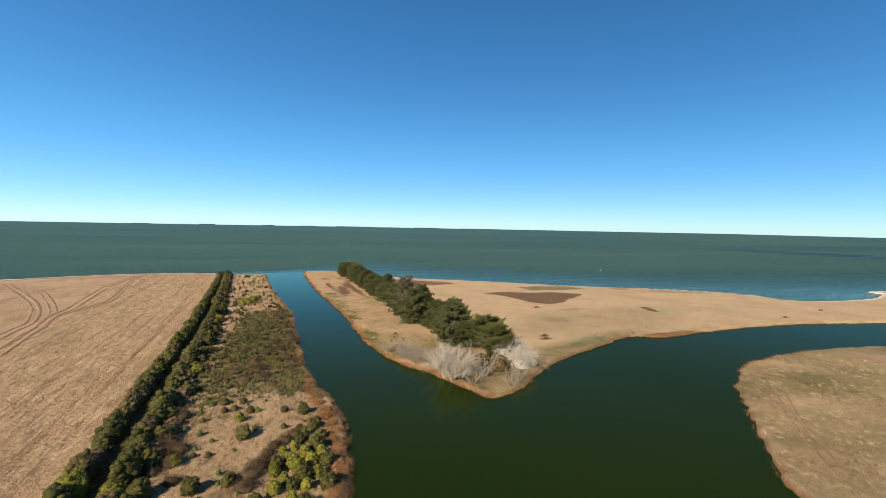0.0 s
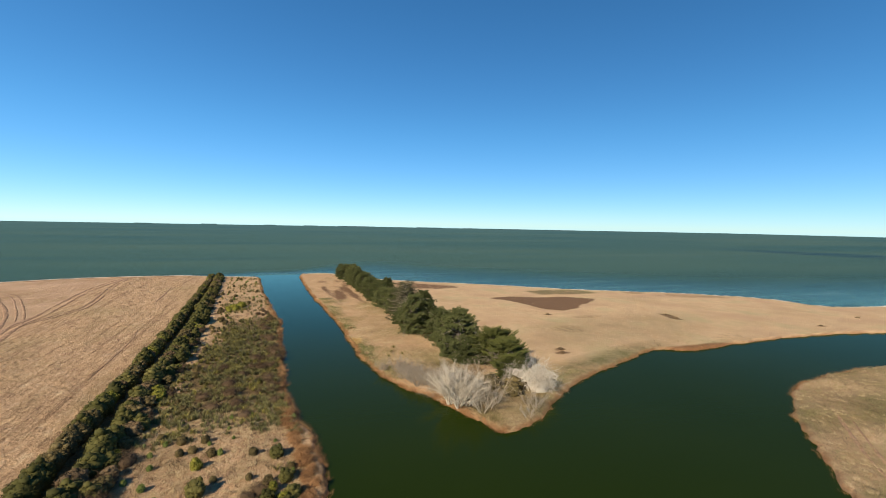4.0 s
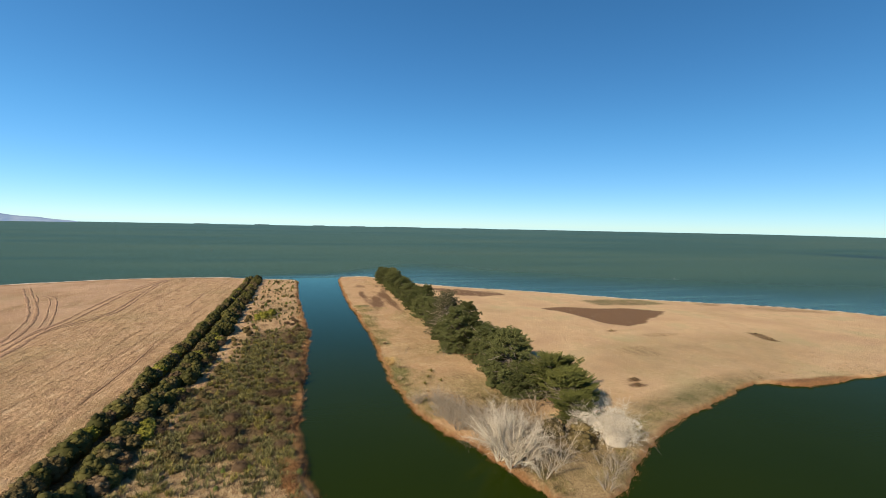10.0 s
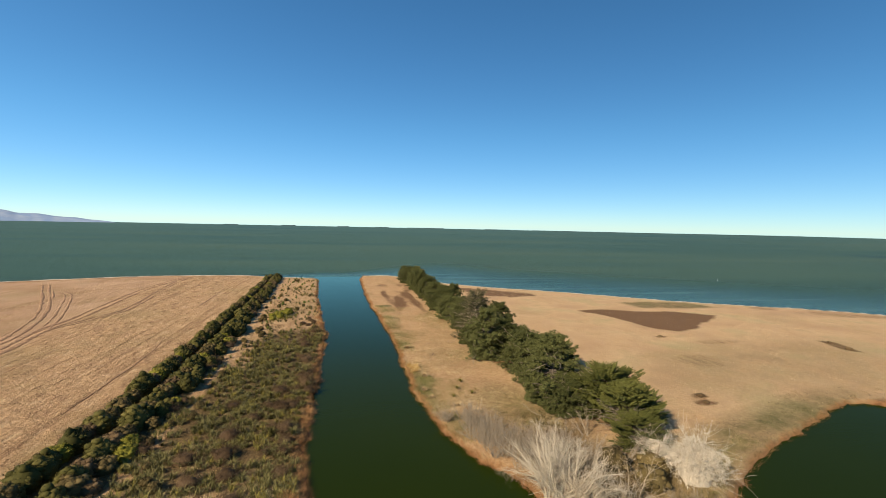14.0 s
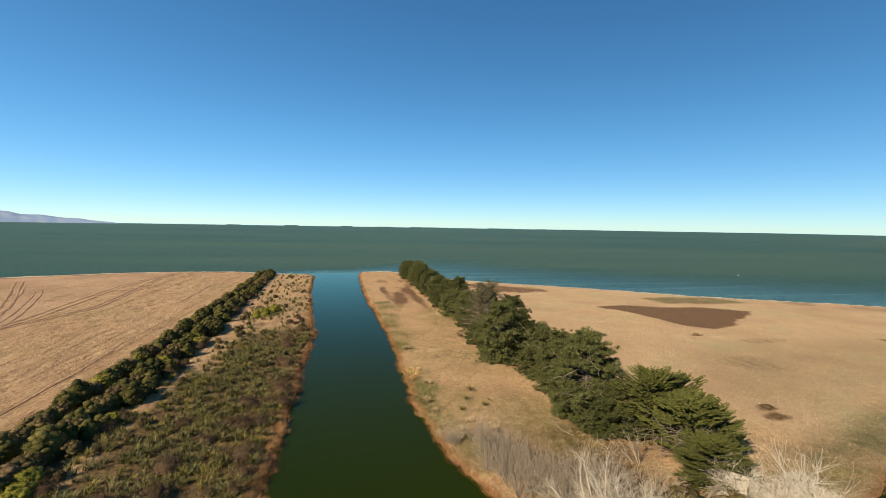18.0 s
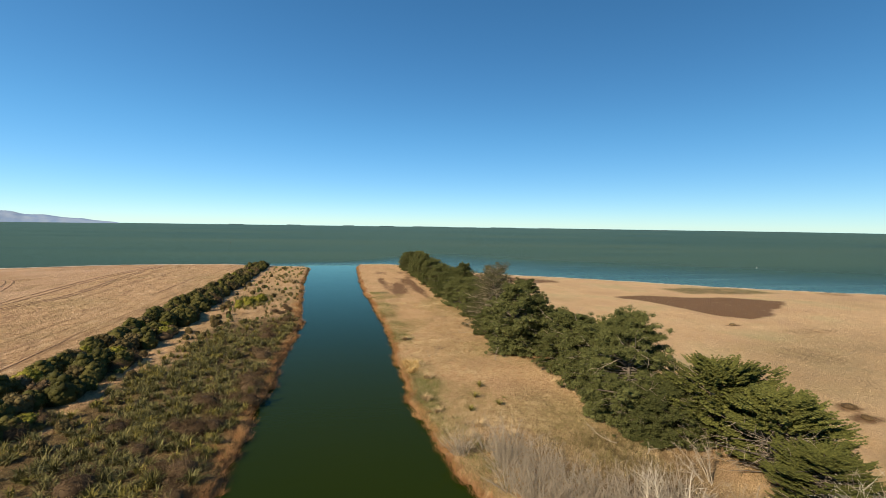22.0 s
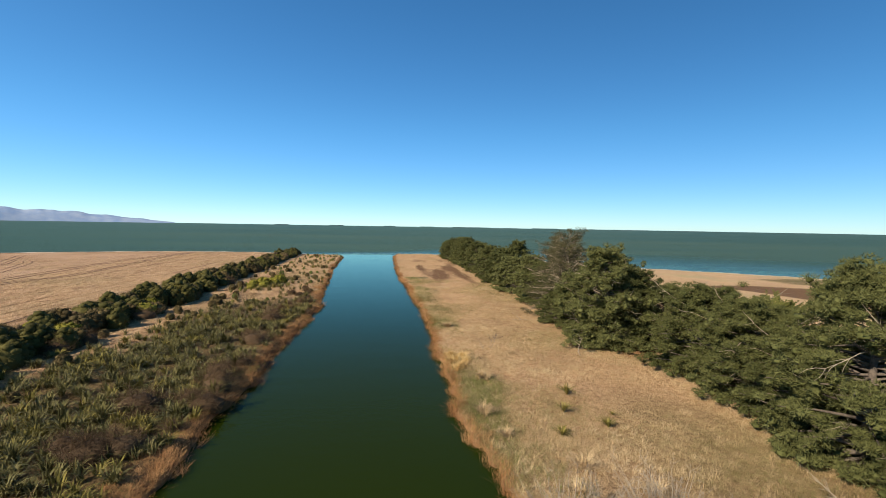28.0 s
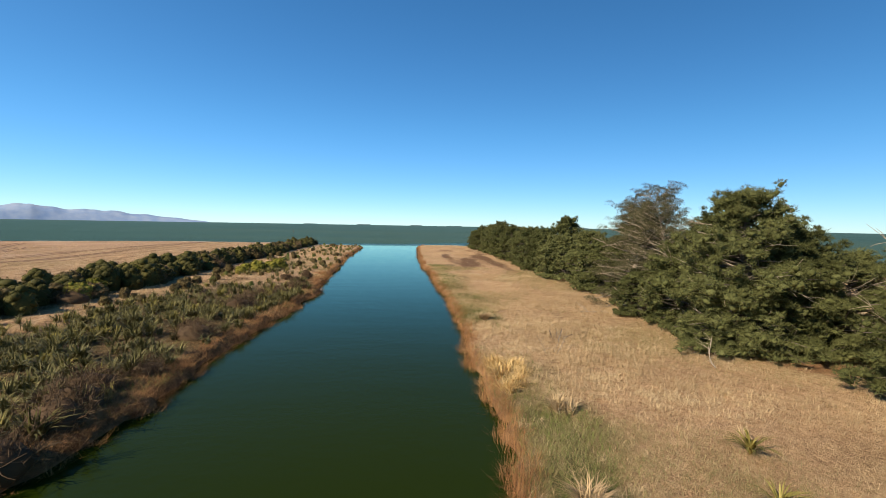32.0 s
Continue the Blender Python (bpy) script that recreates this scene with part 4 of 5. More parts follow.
far_pines = [conifer("pine_tree", 110 + i, h, s, "pine", lab, 0.3, None, "shelter belt of conifers", 0.8) for i, (h, s, lab) in enumerate(PINES)]
sparse = conifer("pine_tree", 131, 13.8, 4.8, "sparse", "thin grey-brown dying pine with bare top")
cypress = [conifer("cypress_tree", 140, 8.6, 5.6, "cypress", "spreading yellow-green cypress with layered sprays"),
           conifer("cypress_tree", 141, 7.4, 5.0, "cypress", "cypress with a dark hollow of dead grey limbs", hollow=radians(205))]
ROW = [(0, 34.0, 148, 0.66), (1, 36.5, 142, 0.70), (2, 34.0, 136, 0.88), (3, 36.0, 129, 0.72), (4, 34.0, 123, 0.98), (2, 36.0, 117, 0.84), (0, 34.4, 110, 0.76), (1, 36.0, 104, 0.72),
       (4, 34.2, 98, 0.90), (2, 36.0, 92, 0.86), (3, 34.6, 85, 0.86), (4, 36.0, 79, 0.9), (1, 34.4, 73, 0.72), (2, 36.0, 66, 0.90), (0, 34.6, 59, 0.80), (4, 36.0, 52, 1.0), (2, 34.6, 46, 0.85),
       (3, 36.0, 39, 0.9), (4, 34.8, 32, 0.95), (2, 36.5, 25, 0.80), (4, 35.5, 18, 0.85),
       (3, 37.5, 11.5, 1.0), (1, 40.0, 3, 0.95), (4, 36.0, -1.0, 0.8), (0, 33.4, -11.8, 0.98), (4, 32.2, 0.8, 0.55), (4, 40.0, -14, 0.85), (2, 33.6, -4.6, 0.86), (4, 32.6, -12.6, 0.62), (2, 37.6, -11.0, 0.92), (4, 42.0, -17.5, 0.78), (4, 38.2, -22.8, 1.0), (2, 40.0, -27, 0.76), (4, 38.0, -29.6, 0.95), (3, 35.4, -40.2, 1.12), (4, 37.0, -35.5, 0.85), (4, 35.6, -43.4, 0.60), (4, 37.4, -44.5, 0.70)]
done = set()
for k, x, y, s in ROW:
    near_row = y < 16
    (place if (k, near_row) in done else first_to)((near_pines if near_row else far_pines)[k], x, y, rng.uniform(0, 6.28), s, 1.0 if near_row else rng.uniform(0.80, 1.20))
    done.add((k, near_row))
first_to(sparse, 32.3, 4.9, 0.4, 1.0)
place(sparse, 35.2, 1.0, 4.4, 0.86)
place(sparse, 37.0, 8.5, 2.4, 0.9)
first_to(cypress[0], 42.0, -45.5, 0.5, 1.06, 0.86)
first_to(cypress[1], 42.2, -51.8, 0.0, 1.10, 0.85)
place(cypress[0], 40.2, -57.6, 2.4, 0.70, 0.80)
place(cypress[0], 43.5, -25, 3.0, 0.82)

# ---- the pale leafless trees at the point ----
rng = np.random.RandomState(33)
pale = [bare_tree("bare_willow", 200 + i, h, lean, M_PALE, "bleached white leafless willow leaning over the water", "tree", "bare willows on the point", 14, 34, 1.15)
        for i, (h, lean) in enumerate([(7.4, (-0.22, -0.22)), (7.2, (0.05, -0.1))])]
plant_many(pale, [(23.0, -65.2), (25.8, -67.6), (24.6, -62.8), (25.2, -65.0), (24.0, -67.4)], rng, (0.9, 1.08))
greyw = [bare_tree("bare_willow", 210 + i, h, (0.0, -0.05), M_GREY, "grey leafless willow with thin upright stems", "tree", "bare willows on the point", 7, 26, 0.7) for i, h in enumerate((6.2, 5.4))]
plant_many(greyw, [(28.2, -66.5), (27.0, -61.0), (30.0, -63.5), (31.2, -68.5), (26.8, -71.5), (31.8, -59.2), (28.6, -57.2), (28.9, -70.2)], rng, (0.7, 1.05))
roost = twig_bush("white_crusted_tree", 220, 7.2, 5.6, M_CRUST, "rounded dead tree with twigs crusted chalky white", "whitened trees", 22, 34, "tree", 420, 0.44)
first_to(roost, 42.7, -65.0, 0.3, 1.0, 1.0)
place(roost, 40.2, -60.8, 2.1, 0.62, 1.05)
brush = [bare_tree("bare_shrub", 230 + i, h, (0, 0), M_STEM, "grey-tan leafless shrub with upright twigs on the bank", "shrub", "bare shrubs along the bank", 13, 7, 0.7) for i, h in enumerate((3.9, 3.4, 2.9))]
spots = []
for i in range(58):
    y = rng.uniform(-63, -43.0)
    edge = 13.4 + 0.014 * np.clip(-38 - y, 0, 99) ** 2 + 0.10 * np.clip(-38 - y, 0, 99)
    spots.append((edge + 1.2 + rng.uniform(0, 1) ** 1.3 * (2.5 + 0.30 * (-38 - y)), y))
spots += [(rng.uniform(19, 31), rng.uniform(-61, -51)) for _ in range(34)]
plant_many(brush, spots + [(35, -74), (37, -72.5), (33.5, -75.8), (36.5, -70.5), (39, -70.8)], rng, (0.75, 1.15))


def dead_branch(name, seed, label, length, mat=M_GREY):
    rng = np.random.RandomState(seed)
    root = empty(name, Matrix.Identity(4), label, "branch")
    line = bent(rng, (0, 0, 0.12), (1, 0.1, 0.10), length, 7, 0.12, 0.12)
    line[:, 2] = np.maximum(line[:, 2], 0.05)
    link_part("limb", mesh_from("limb", *tube(line, np.linspace(0.05, 0.012, 8), 6), mat), root)
    tw = []
    for k in range(12):
        p = line[rng.randint(1, 7)]
        t = bent(rng, p, (0.7, rng.normal() * 0.8, 0.45), length * rng.uniform(0.15, 0.4), 4, 0.1, 0.2)
        t[:, 2] = np.maximum(t[:, 2], 0.04)
        tw.append(tube(t, np.linspace(0.018, 0.006, 5), 4))
    tagged(link_part("twig_mass", mesh_from("twig_mass", *joined(tw), mat), root), kind="stuff")
    return root


first_to(dead_branch("fallen_branch", 301, "grey fallen branch on the grass under pines", 3.4), 31.5, -44.5, 2.6)
first_to(dead_branch("fallen_branch", 302, "bleached fallen branch under the pines", 3.0, M_PALE), 33.0, -47.0, 0.4)
first_to(dead_branch("fallen_branch", 303, "thin fallen branch on dry grass", 3.0, M_STEM), 28.4, -16.2, 1.2)
first_to(dead_branch("fallen_branch", 304, "long bare limb hanging below the dying pine", 5.5), 31.2, 2.2, 2.9)
first_to(dead_branch("fallen_branch", 305, "grey fallen branches beside the cypress", 4.5), 34.5, -53.5, 3.4)
first_to(dead_branch("fallen_branch", 306, "grey tangled dead branches beside the cypress", 5.0), 35.5, -55.5, 4.2)
tangle = [bare_tree("dead_tree", 240 + i, h, ln, M_STEM, "brown sprawling dead tree beside the cypress", "tree", "dead trees by the cypresses", 6, 18, 0.9) for i, (h, ln) in enumerate(((4.2, (-0.7, 0.2)), (3.4, (-0.3, -0.6))))]
plant_many(tangle, [(35.2, -52.2), (34.2, -56.5), (36.8, -59.8), (38.0, -62.5)], rng, (0.75, 1.05))
rngp = np.random.RandomState(307)
post = empty("dead_tree", Matrix.Identity(4), "bleached upright dead trunk among grey shrubs", "tree")
pl = bent(rngp, (0, 0, -0.2), (0.05, 0, 1), 2.0, 6, 0, 0.08)
pl[-1] += (0.25, 0, -0.1)
link_part("trunk", mesh_from("trunk", *tube(pl, np.linspace(0.055, 0.03, 7), 7), M_GREY), post)
first_to(post, 23.6, -46.2)
first_to(bare_tree("bare_shrub", 308, 2.2, (0.1, 0.0), M_STEM, "small bleached dead shrub on dry grass", "shrub", "", 3, 5, 0.9), 18.9, -12.0)
first_to(bare_tree("bare_shrub", 309, 1.3, (0.3, 0.1), M_BARK, "small dark dead shrub on dry grass", "shrub", "", 5, 6, 1.2), 20.6, -8.0)

# ---- double hedge along the drain ----
rng = np.random.RandomState(44)
HL = "rounded olive-green shrub in the double hedge"
hedge = [shrub("hedge_shrub", 400 + i, w, h, mt, lab, "shrub", "double hedge along the drain") for i, (w, h, mt, lab) in enumerate([
    (2.9, 2.5, M_SHRUB, HL), (2.7, 2.2, M_SHRUB, HL), (3.0, 2.7, M_SHRUB, HL), (2.5, 2.1, M_LIME, "rounded yellow-green shrub in the double hedge"), (2.6, 2.0, M_BROWN, "brown twiggy shrub in the double hedge"),
    (2.7, 2.3, M_OLIVE, "rounded olive-brown shrub in the double hedge")])]
spots = []
for y in np.arange(-116, 152, 2.15):
    narrow = 1 - 0.35 * np.clip(y / 150, 0, 1)
    spots.append((drain_x(y) - 2.5 * narrow + rng.uniform(-0.35, 0.3), y + rng.uniform(-0.4, 0.4), 1.22))
    spots.append((drain_x(y) + 2.3 * narrow + rng.uniform(-0.3, 0.5), y + rng.uniform(-0.5, 0.5), 1.22))
    if rng.rand() < 0.62:
        spots.append((drain_x(y) + 4.6 * narrow + rng.uniform(-0.6, 0.6), y + rng.uniform(-0.8, 0.8), 0.98))
kinds = [0, 5, 1, 1, 2, 5, 0, 4, 2, 5, 1, 0, 4, 3]
used = set()
for x, y, s in spots:
    k = kinds[rng.randint(14)]
    s *= rng.uniform(0.88, 1.28) * (0.9 if y > 40 else 1.0)
    (place if k in used else first_to)(hedge[k], x, y, rng.uniform(0, 6.28), s, rng.uniform(0.75, 1.05))
    used.add(k)
thicket = twig_bush("bramble_thicket", 480, 3.4, 1.7, M_BRAMBLE, "purple-brown leafless thicket beside the hedge", "brambles")
plant_many([thicket], [(-26.6, -84.5), (-25.2, -87.5), (-26.8, -89.6), (-27.4, -81.0), (-37.4, -101), (-37.2, -97), (-37.8, -105), (-26.0, -72), (-26.2, -58), (-25.6, -47), (-26.4, -33), (-25.8, -30), (-26.6, -12), (-26.2, -8), (-27.2, 6), (-27.6, 22), (-27.8, 25), (-28.4, 44), (-30, 70), (-6.7, -23.2), (-10.4, -34.6), (-11.9, -33.6), (-13.6, -54.5), (-17.4, -55.5), (-15.6, -44)], rng, (0.7, 1.2))

# ---- flax strip between the hedge and the channel ----
rng = np.random.RandomState(55)


def flax_density(x, y, d):
    inner = (x > drain_x(y) + np.where(y > -12, 7.4, 5.6)) & (d > 1.6)
    dense = np.clip((y + 70) / 10, 0, 1) * np.clip((24 - y + 0.5 * (x + 14)) / 8, 0, 1)
    far = 0.5 * np.exp(-((x + 19.5) / 3.5) ** 2 - ((y - 44) / 9) ** 2) + 0.12 * (y > 20) * (0.5 + wobble(x, y, 0.25, 61))
    near = 0.005 * (y < -66)
    gaps = np.clip(0.72 + 0.75 * wobble(x, y, 0.35, 62), 0, 1)
    bare = 1 - 0.95 * np.exp(-((x + 24) / 4.2) ** 2) * np.clip((y + 18) / 8, 0, 1)
    return inner * np.clip(np.maximum(dense * gaps * bare, np.maximum(far, near)), 0, 1)


flax_spots = scatter(rng, 9600, -28, -3, -112, 148, flax_density)
flax_bushes = []
for i, (mt, ln, lab) in enumerate([(M_FLAX, 1.45, "green strap-leaved flax bush"), (M_FLAX, 1.2, "grey-green strap-leaved flax bush"), (M_FLAX, 1.7, "tall green strap-leaved flax bush"),
                                   (M_FLAXY, 1.3, "yellow-green strap-leaved flax bush")]):
    r2 = np.random.RandomState(500 + i)
    base = r2.normal(size=(7, 3)) * np.array([0.14, 0.14, 0.0])
    flax_bushes.append(blades(r2, base, 11, ln, 0.085, (0.10, 1.15), 3) + (mt, lab))
near = [p for p in flax_spots if -46 < p[1] < 27 and p[0] > -28]
rng.shuffle(near)
meshes = [mesh_from("flax_bush", v, f, mt) for v, f, mt, _ in flax_bushes]
for p in near[:280]:
    k = rng.choice(4, p=[0.32, 0.24, 0.2, 0.24])
    ob = tagged(new("flax_bush", meshes[k]), flax_bushes[k][3], "flax", "flax bushes beside the channel")
    ob.matrix_basis = Matrix.LocRotScale(p, Euler((0, 0, rng.uniform(0, 6.28))), Vector((1, 1, 0.9)) * rng.uniform(0.55, 0.98))
rest = near[280:] + [p for p in flax_spots if not (-46 < p[1] < 27 and p[0] > -28)]
rest = np.array(rest)
yellow = rng.rand(len(rest)) < np.clip(0.18 + 0.5 * wobble(rest[:, 0], rest[:, 1], 0.4, 64), 0, 1)
for where, mt, lab in ((rest[~yellow], M_FLAX, "dense thicket of olive green flax"), (rest[yellow], M_FLAXY, "yellow-green flax scattered through the thicket")):
    v, f = blades(rng, where, 26, 1.02, 0.075, (0.12, 1.2), 3, 0.13)
    tagged(new("flax_thicket", mesh_from("flax_thicket", v, f, mt)), lab, "flax", kind="stuff")

under = scatter(rng, 10000, -27.5, -5, -66, 30, lambda x, y, d: (x > drain_x(y) + np.where(y > -14, 12.0, 5.5)) * (d > 1.5) * np.clip(0.6 + 0.6 * wobble(x, y, 0.5, 87), 0.15, 1))
v, f = blades(rng, under, 9, 0.42, 0.035, (0.3, 1.2), 1, 0.25)
tagged(new("undergrowth", mesh_from("undergrowth", v, f, M_BROWN)), "low brown dead undergrowth among the flax", "undergrowth", kind="stuff")

# loose shrubs and brambles on the strip
loose = [shrub("shrub", 450, 1.7, 1.6, M_LIME, "bright yellow-green shrub on dry grass", "shrub", "scattered shrubs"),
         shrub("shrub", 451, 2.2, 1.9, M_SHRUB, "green shrub on dry grass", "shrub", "scattered shrubs"),
         twig_bush("bramble_bush", 452, 3.0, 1.4, M_BRAMBLE, "low purple-brown leafless bramble", "brambles"),
         shrub("rush_clump", 453, 1.2, 1.1, M_GREENGRASS, "small green rush clump on dry grass", "rush", "scattered shrubs")]
LIME = [(-9.4, -88.5), (-8.2, -90.5), (-10.6, -91.5), (-7.4, -93), (-9.2, -95), (-6.6, -87.5), (-11.2, -97), (-8.6, -99), (-7.8, -84.4), (-17.2, -76), (-24.5, -88), (-12.3, -98.8), (-11.0, -89.0), (-7.0, -96.5), (-5.9, -91.0),
        (-9.8, -93.2), (-12.2, -94.6), (-10.4, -101.5), (-13.2, -102), (-30.5, -86), (-36.4, -92)]
OLIVE = [(float(a), float(b)) for a, b, _ in scatter(rng, 34, -25, -5, -108, -60)[:22]] + [(float(a), float(b)) for a, b, _ in scatter(rng, 44, -29, -20.5, -60, 40, lambda x, y, d: (x > drain_x(y) + 5) * 1.0)] + [(float(a), float(b)) for a, b, _ in scatter(rng, 26, -29, -8, 20, 140, lambda x, y, d: (x > drain_x(y) + 5.5) * 1.0)]
FLAXLIKE = [(-21.5, 37), (-19.6, 39.5), (-20.4, 42), (-18.4, 43.5), (-17.6, 46.5), (-19.4, 46), (-22.0, 41)]
GREEN = [(-7.2, -75.7), (-6.2, -82.5), (-16.4, -82.4), (-21.6, -95.4), (-17.6, -95.2), (-20.5, -100), (-16.5, -104), (-5.4, -94), (-6.0, -99.5), (-8.4, -86.4), (-8.8, -97.0), (-10.2, -98.6), (-6.4, -89.2), (-11.8, -92.6), (-14.4, -100.5), (-9.0, -103), (-5.6, -86.4)]
BRAMBLE = [(-9.0, -84.0), (-10.6, -85.2), (-12.0, -86.6), (-12.9, -88.6), (-13.6, -90.4), (-14.3, -92.2), (-15.0, -94.0), (-15.6, -96.6), (-28.2, -81), (-26.4, -80.6), (-26.0, -83.6), (-26.2, -86.4), (-24.2, -92.6), (-15.0, -49.5), (-19.5, -50), (-26.5, -81.5), (-24.6, -84), (-27.0, -77), (-10.8, -103.5),
           (-7.2, -21.6), (-7.9, -19.4), (-8.3, -42.6), (-9.6, -34.6), (-8.4, -34), (-13.5, -38), (-11, -27), (-17.5, -33), (-8.0, -8), (-9.2, 4), (-12.0, -60), (-8.0, 14), (-6.2, -27)]
RUSH = [(float(a), float(b)) for a, b, _ in scatter(rng, 60, -26, -4, -110, -60)[:32]] + [(float(a), float(b)) for a, b, _ in scatter(rng, 46, -31, -9, 20, 146, lambda x, y, d: (x > drain_x(y) + 6) * 1.0)]
hollow = shrub("shrub", 456, 4.6, 3.0, M_OLIVE, "dull olive half-dead bush below the cypress", "shrub", "bushes on the point")
plant_many([hollow], [(38.6, -62.6), (36.2, -65.4), (34.0, -60.8)], rng, (0.8, 1.05))
small = shrub("shrub", 454, 1.7, 1.5, M_OLIVE, "small olive-brown shrub on dry grass", "shrub", "scattered shrubs")
gold = shrub("shrub", 455, 2.4, 1.6, M_LIME, "low yellow-green shrub on the strip", "shrub", "scattered shrubs")
for proto, where, sz in ((small, OLIVE, (0.5, 1.0)), (gold, FLAXLIKE, (0.9, 1.4)), (loose[0], LIME, (0.8, 1.25)), (loose[1], GREEN, (0.8, 1.2)), (loose[2], BRAMBLE, (0.75, 1.25)), (loose[3], RUSH, (0.4, 0.9))):
    plant_many([proto], where, rng, sz)

# dead brown brush between the flax and the water
rust = twig_bush("dead_shrub", 465, 2.2, 0.7, M_RUSTWOOD, "matted rusty dead shrub on the bank", "dead brush along the bank", 7, 18)
spots = []
for y in np.arange(-106, -60, 0.9):
    x = float(np.interp(-y, [57.5, 70.5, 81, 89, 96, 103, 110], [-4.3, -2.1, -1.2, -1.4, -2.2, -3.6, -4.6])) - 1.5 - rng.uniform(0, 1.3)
    spots.append((x, y))
plant_many([rust], spots, rng, (0.6, 1.15))
brown = [twig_bush("dead_shrub", 460 + i, w, h, M_BRAMBLE, "tangled brown dead shrub beside the water", "dead brush along the bank") for i, (w, h) in enumerate([(2.4, 1.1), (1.9, 0.9)])]
where = []
for i in range(420):
    x, y = rng.uniform(-12, -4), rng.uniform(-56, 40)
    d = float(on_grid(GD, np.array([x]), np.array([y]))[0])
    if 2.4 < d < 5.6 and len(where) < 40:
        where.append((x, y))
plant_many(brown, where, rng, (0.6, 1.0))

# tussocks on the right-hand bank
tus = []
for i, (mt, ln, lab) in enumerate([(M_STRAW, 1.0, "pale straw tussock on the bank"), (M_GOLD, 0.9, "golden yellow grass clump on the bank")]):
    r3 = np.random.RandomState(530 + i)
    tus.append((mesh_from("tussock", *blades(r3, r3.normal(size=(9, 3)) * np.array([0.16, 0.16, 0]), 24, ln, 0.028, (0.3, 1.2), 2, 0.07), mt), lab))
for x, y, k, s in [(15.7, -1.0, 0, 1.3), (16.3, -22.3, 0, 1.3), (14.6, -17.0, 1, 1.5), (15.3, -15.8, 1, 1.3), (14.9, -18.6, 1, 1.2), (14.4, -15.2, 1, 1.3), (15.4, -17.4, 1, 1.1), (14.3, -19.6, 1, 1.0), (14.9, -29.8, 0, 1.2), (15.6, -33.5, 0, 0.9),
                   (17.8, -40.5, 0, 1.1), (19.2, -38.0, 0, 1.2), (21.8, -41.0, 0, 1.1)]:
    ob = tagged(new("tussock", tus[k][0]), tus[k][1], "grass tussock", "tussocks on the bank")
    ob.matrix_basis = Matrix.LocRotScale((x, y, float(ground_z(x, y)[0]) - 0.03), Euler((0, 0, x * 5)), Vector((s, s, s * 0.9)))

# single flax plants on the grass between the channel and the pines
fl = mesh_from("flax_plant", *blades(np.random.RandomState(520), np.zeros((3, 3)), 18, 1.15, 0.07, (0.35, 1.25), 3), M_FLAXY)
for x, y, s in [(22.6, -26.8, 1.0), (21.0, -30.2, 0.85), (23.2, -33.0, 0.8), (19.4, -34.0, 0.8), (24.5, -31.0, 0.4)]:
    ob = tagged(new("flax_plant", fl), "small yellow-green flax plant on dry grass", "flax", "flax plants on the grass")
    ob.matrix_basis = Matrix.LocRotScale((x, y, float(ground_z(x, y)[0])), Euler((0, 0, x * 7)), Vector((s, s, s)))

# ---- grass: tufts where the camera passes near, sedge along the banks ----
rng = np.random.RandomState(66)


def grass(name, label, spots, n, length, width, mat, lean=(0.2, 0.9), steps=1, spread=0.3):
    v, f = blades(rng, spots, n, length, width, lean, steps, spread)
    return tagged(new(name, mesh_from(name, v, f, mat)), label, "grass", kind="stuff")


open_grass = lambda x, y, d: np.clip((d - 0.9) / 1.0, 0, 1) * (0.55 + 0.45 * wobble(x, y, 0.5, 71)) * (1 - 0.92 * np.clip(1.3 * on_grid(MARSH, x, y), 0, 1)) * (1 - 0.6 * on_grid(GREEN_ZONE, x, y))
strip_grass = lambda x, y, d: open_grass(x, y, d) * (1 - 0.93 * np.clip((y + 62) / 12, 0, 1) * np.clip((24 - y + 0.5 * (x + 14)) / 8, 0, 1) * ((x > -25) & ((x > -20.5) | (y < -12))))
grass("dry_grass", "short straw-coloured dry grass beside the channel", scatter(rng, 36000, 12.5, 34, -50, 40, open_grass), 10, 0.28, 0.016, M_STRAW, (0.4, 1.3), 1, 0.35)
grass("tussock_grass", "long straw-coloured tussocky grass beside the channel", scatter(rng, 15000, 12.5, 34, -50, 40, lambda x, y, d: open_grass(x, y, d) * np.clip(0.45 + 1.1 * wobble(x, y, 0.22, 77) + np.clip((18 - x) / 6, 0, 0.4), 0.05, 1)), 20, 0.46, 0.014, M_STRAW, (0.4, 1.5), 2, 0.17)
grass("dry_grass", "straw-coloured dry grass on the point", scatter(rng, 9000, 14, 60, -78, -46, open_grass), 8, 0.45, 0.035, M_STRAW, (0.4, 1.3))
grass("dry_grass", "short straw-coloured dry grass", scatter(rng, 8000, 9, 34, 40, 160, open_grass), 7, 0.45, 0.045, M_STRAW, (0.4, 1.3))
grass("dry_grass", "short dry grass on the open peninsula", scatter(rng, 9000, 40, 130, -70, 30, open_grass), 6, 0.35, 0.05, M_STRAW, (0.4, 1.3))
grass("dry_grass", "rough dry grass between hedge and channel", scatter(rng, 17000, -27.5, -3, -112, 148, strip_grass), 8, 0.5, 0.04, M_STRAW, (0.3, 1.1))
grass("dry_grass", "rough dry grass on the low isle", scatter(rng, 27000, 48, 130, -135, -76, lambda x, y, d: np.clip((d - 0.9), 0, 1) * (0.5 + 0.5 * wobble(x, y, 0.3, 71))), 6, 0.45, 0.05, M_OLIVEGRASS, (0.4, 1.2))
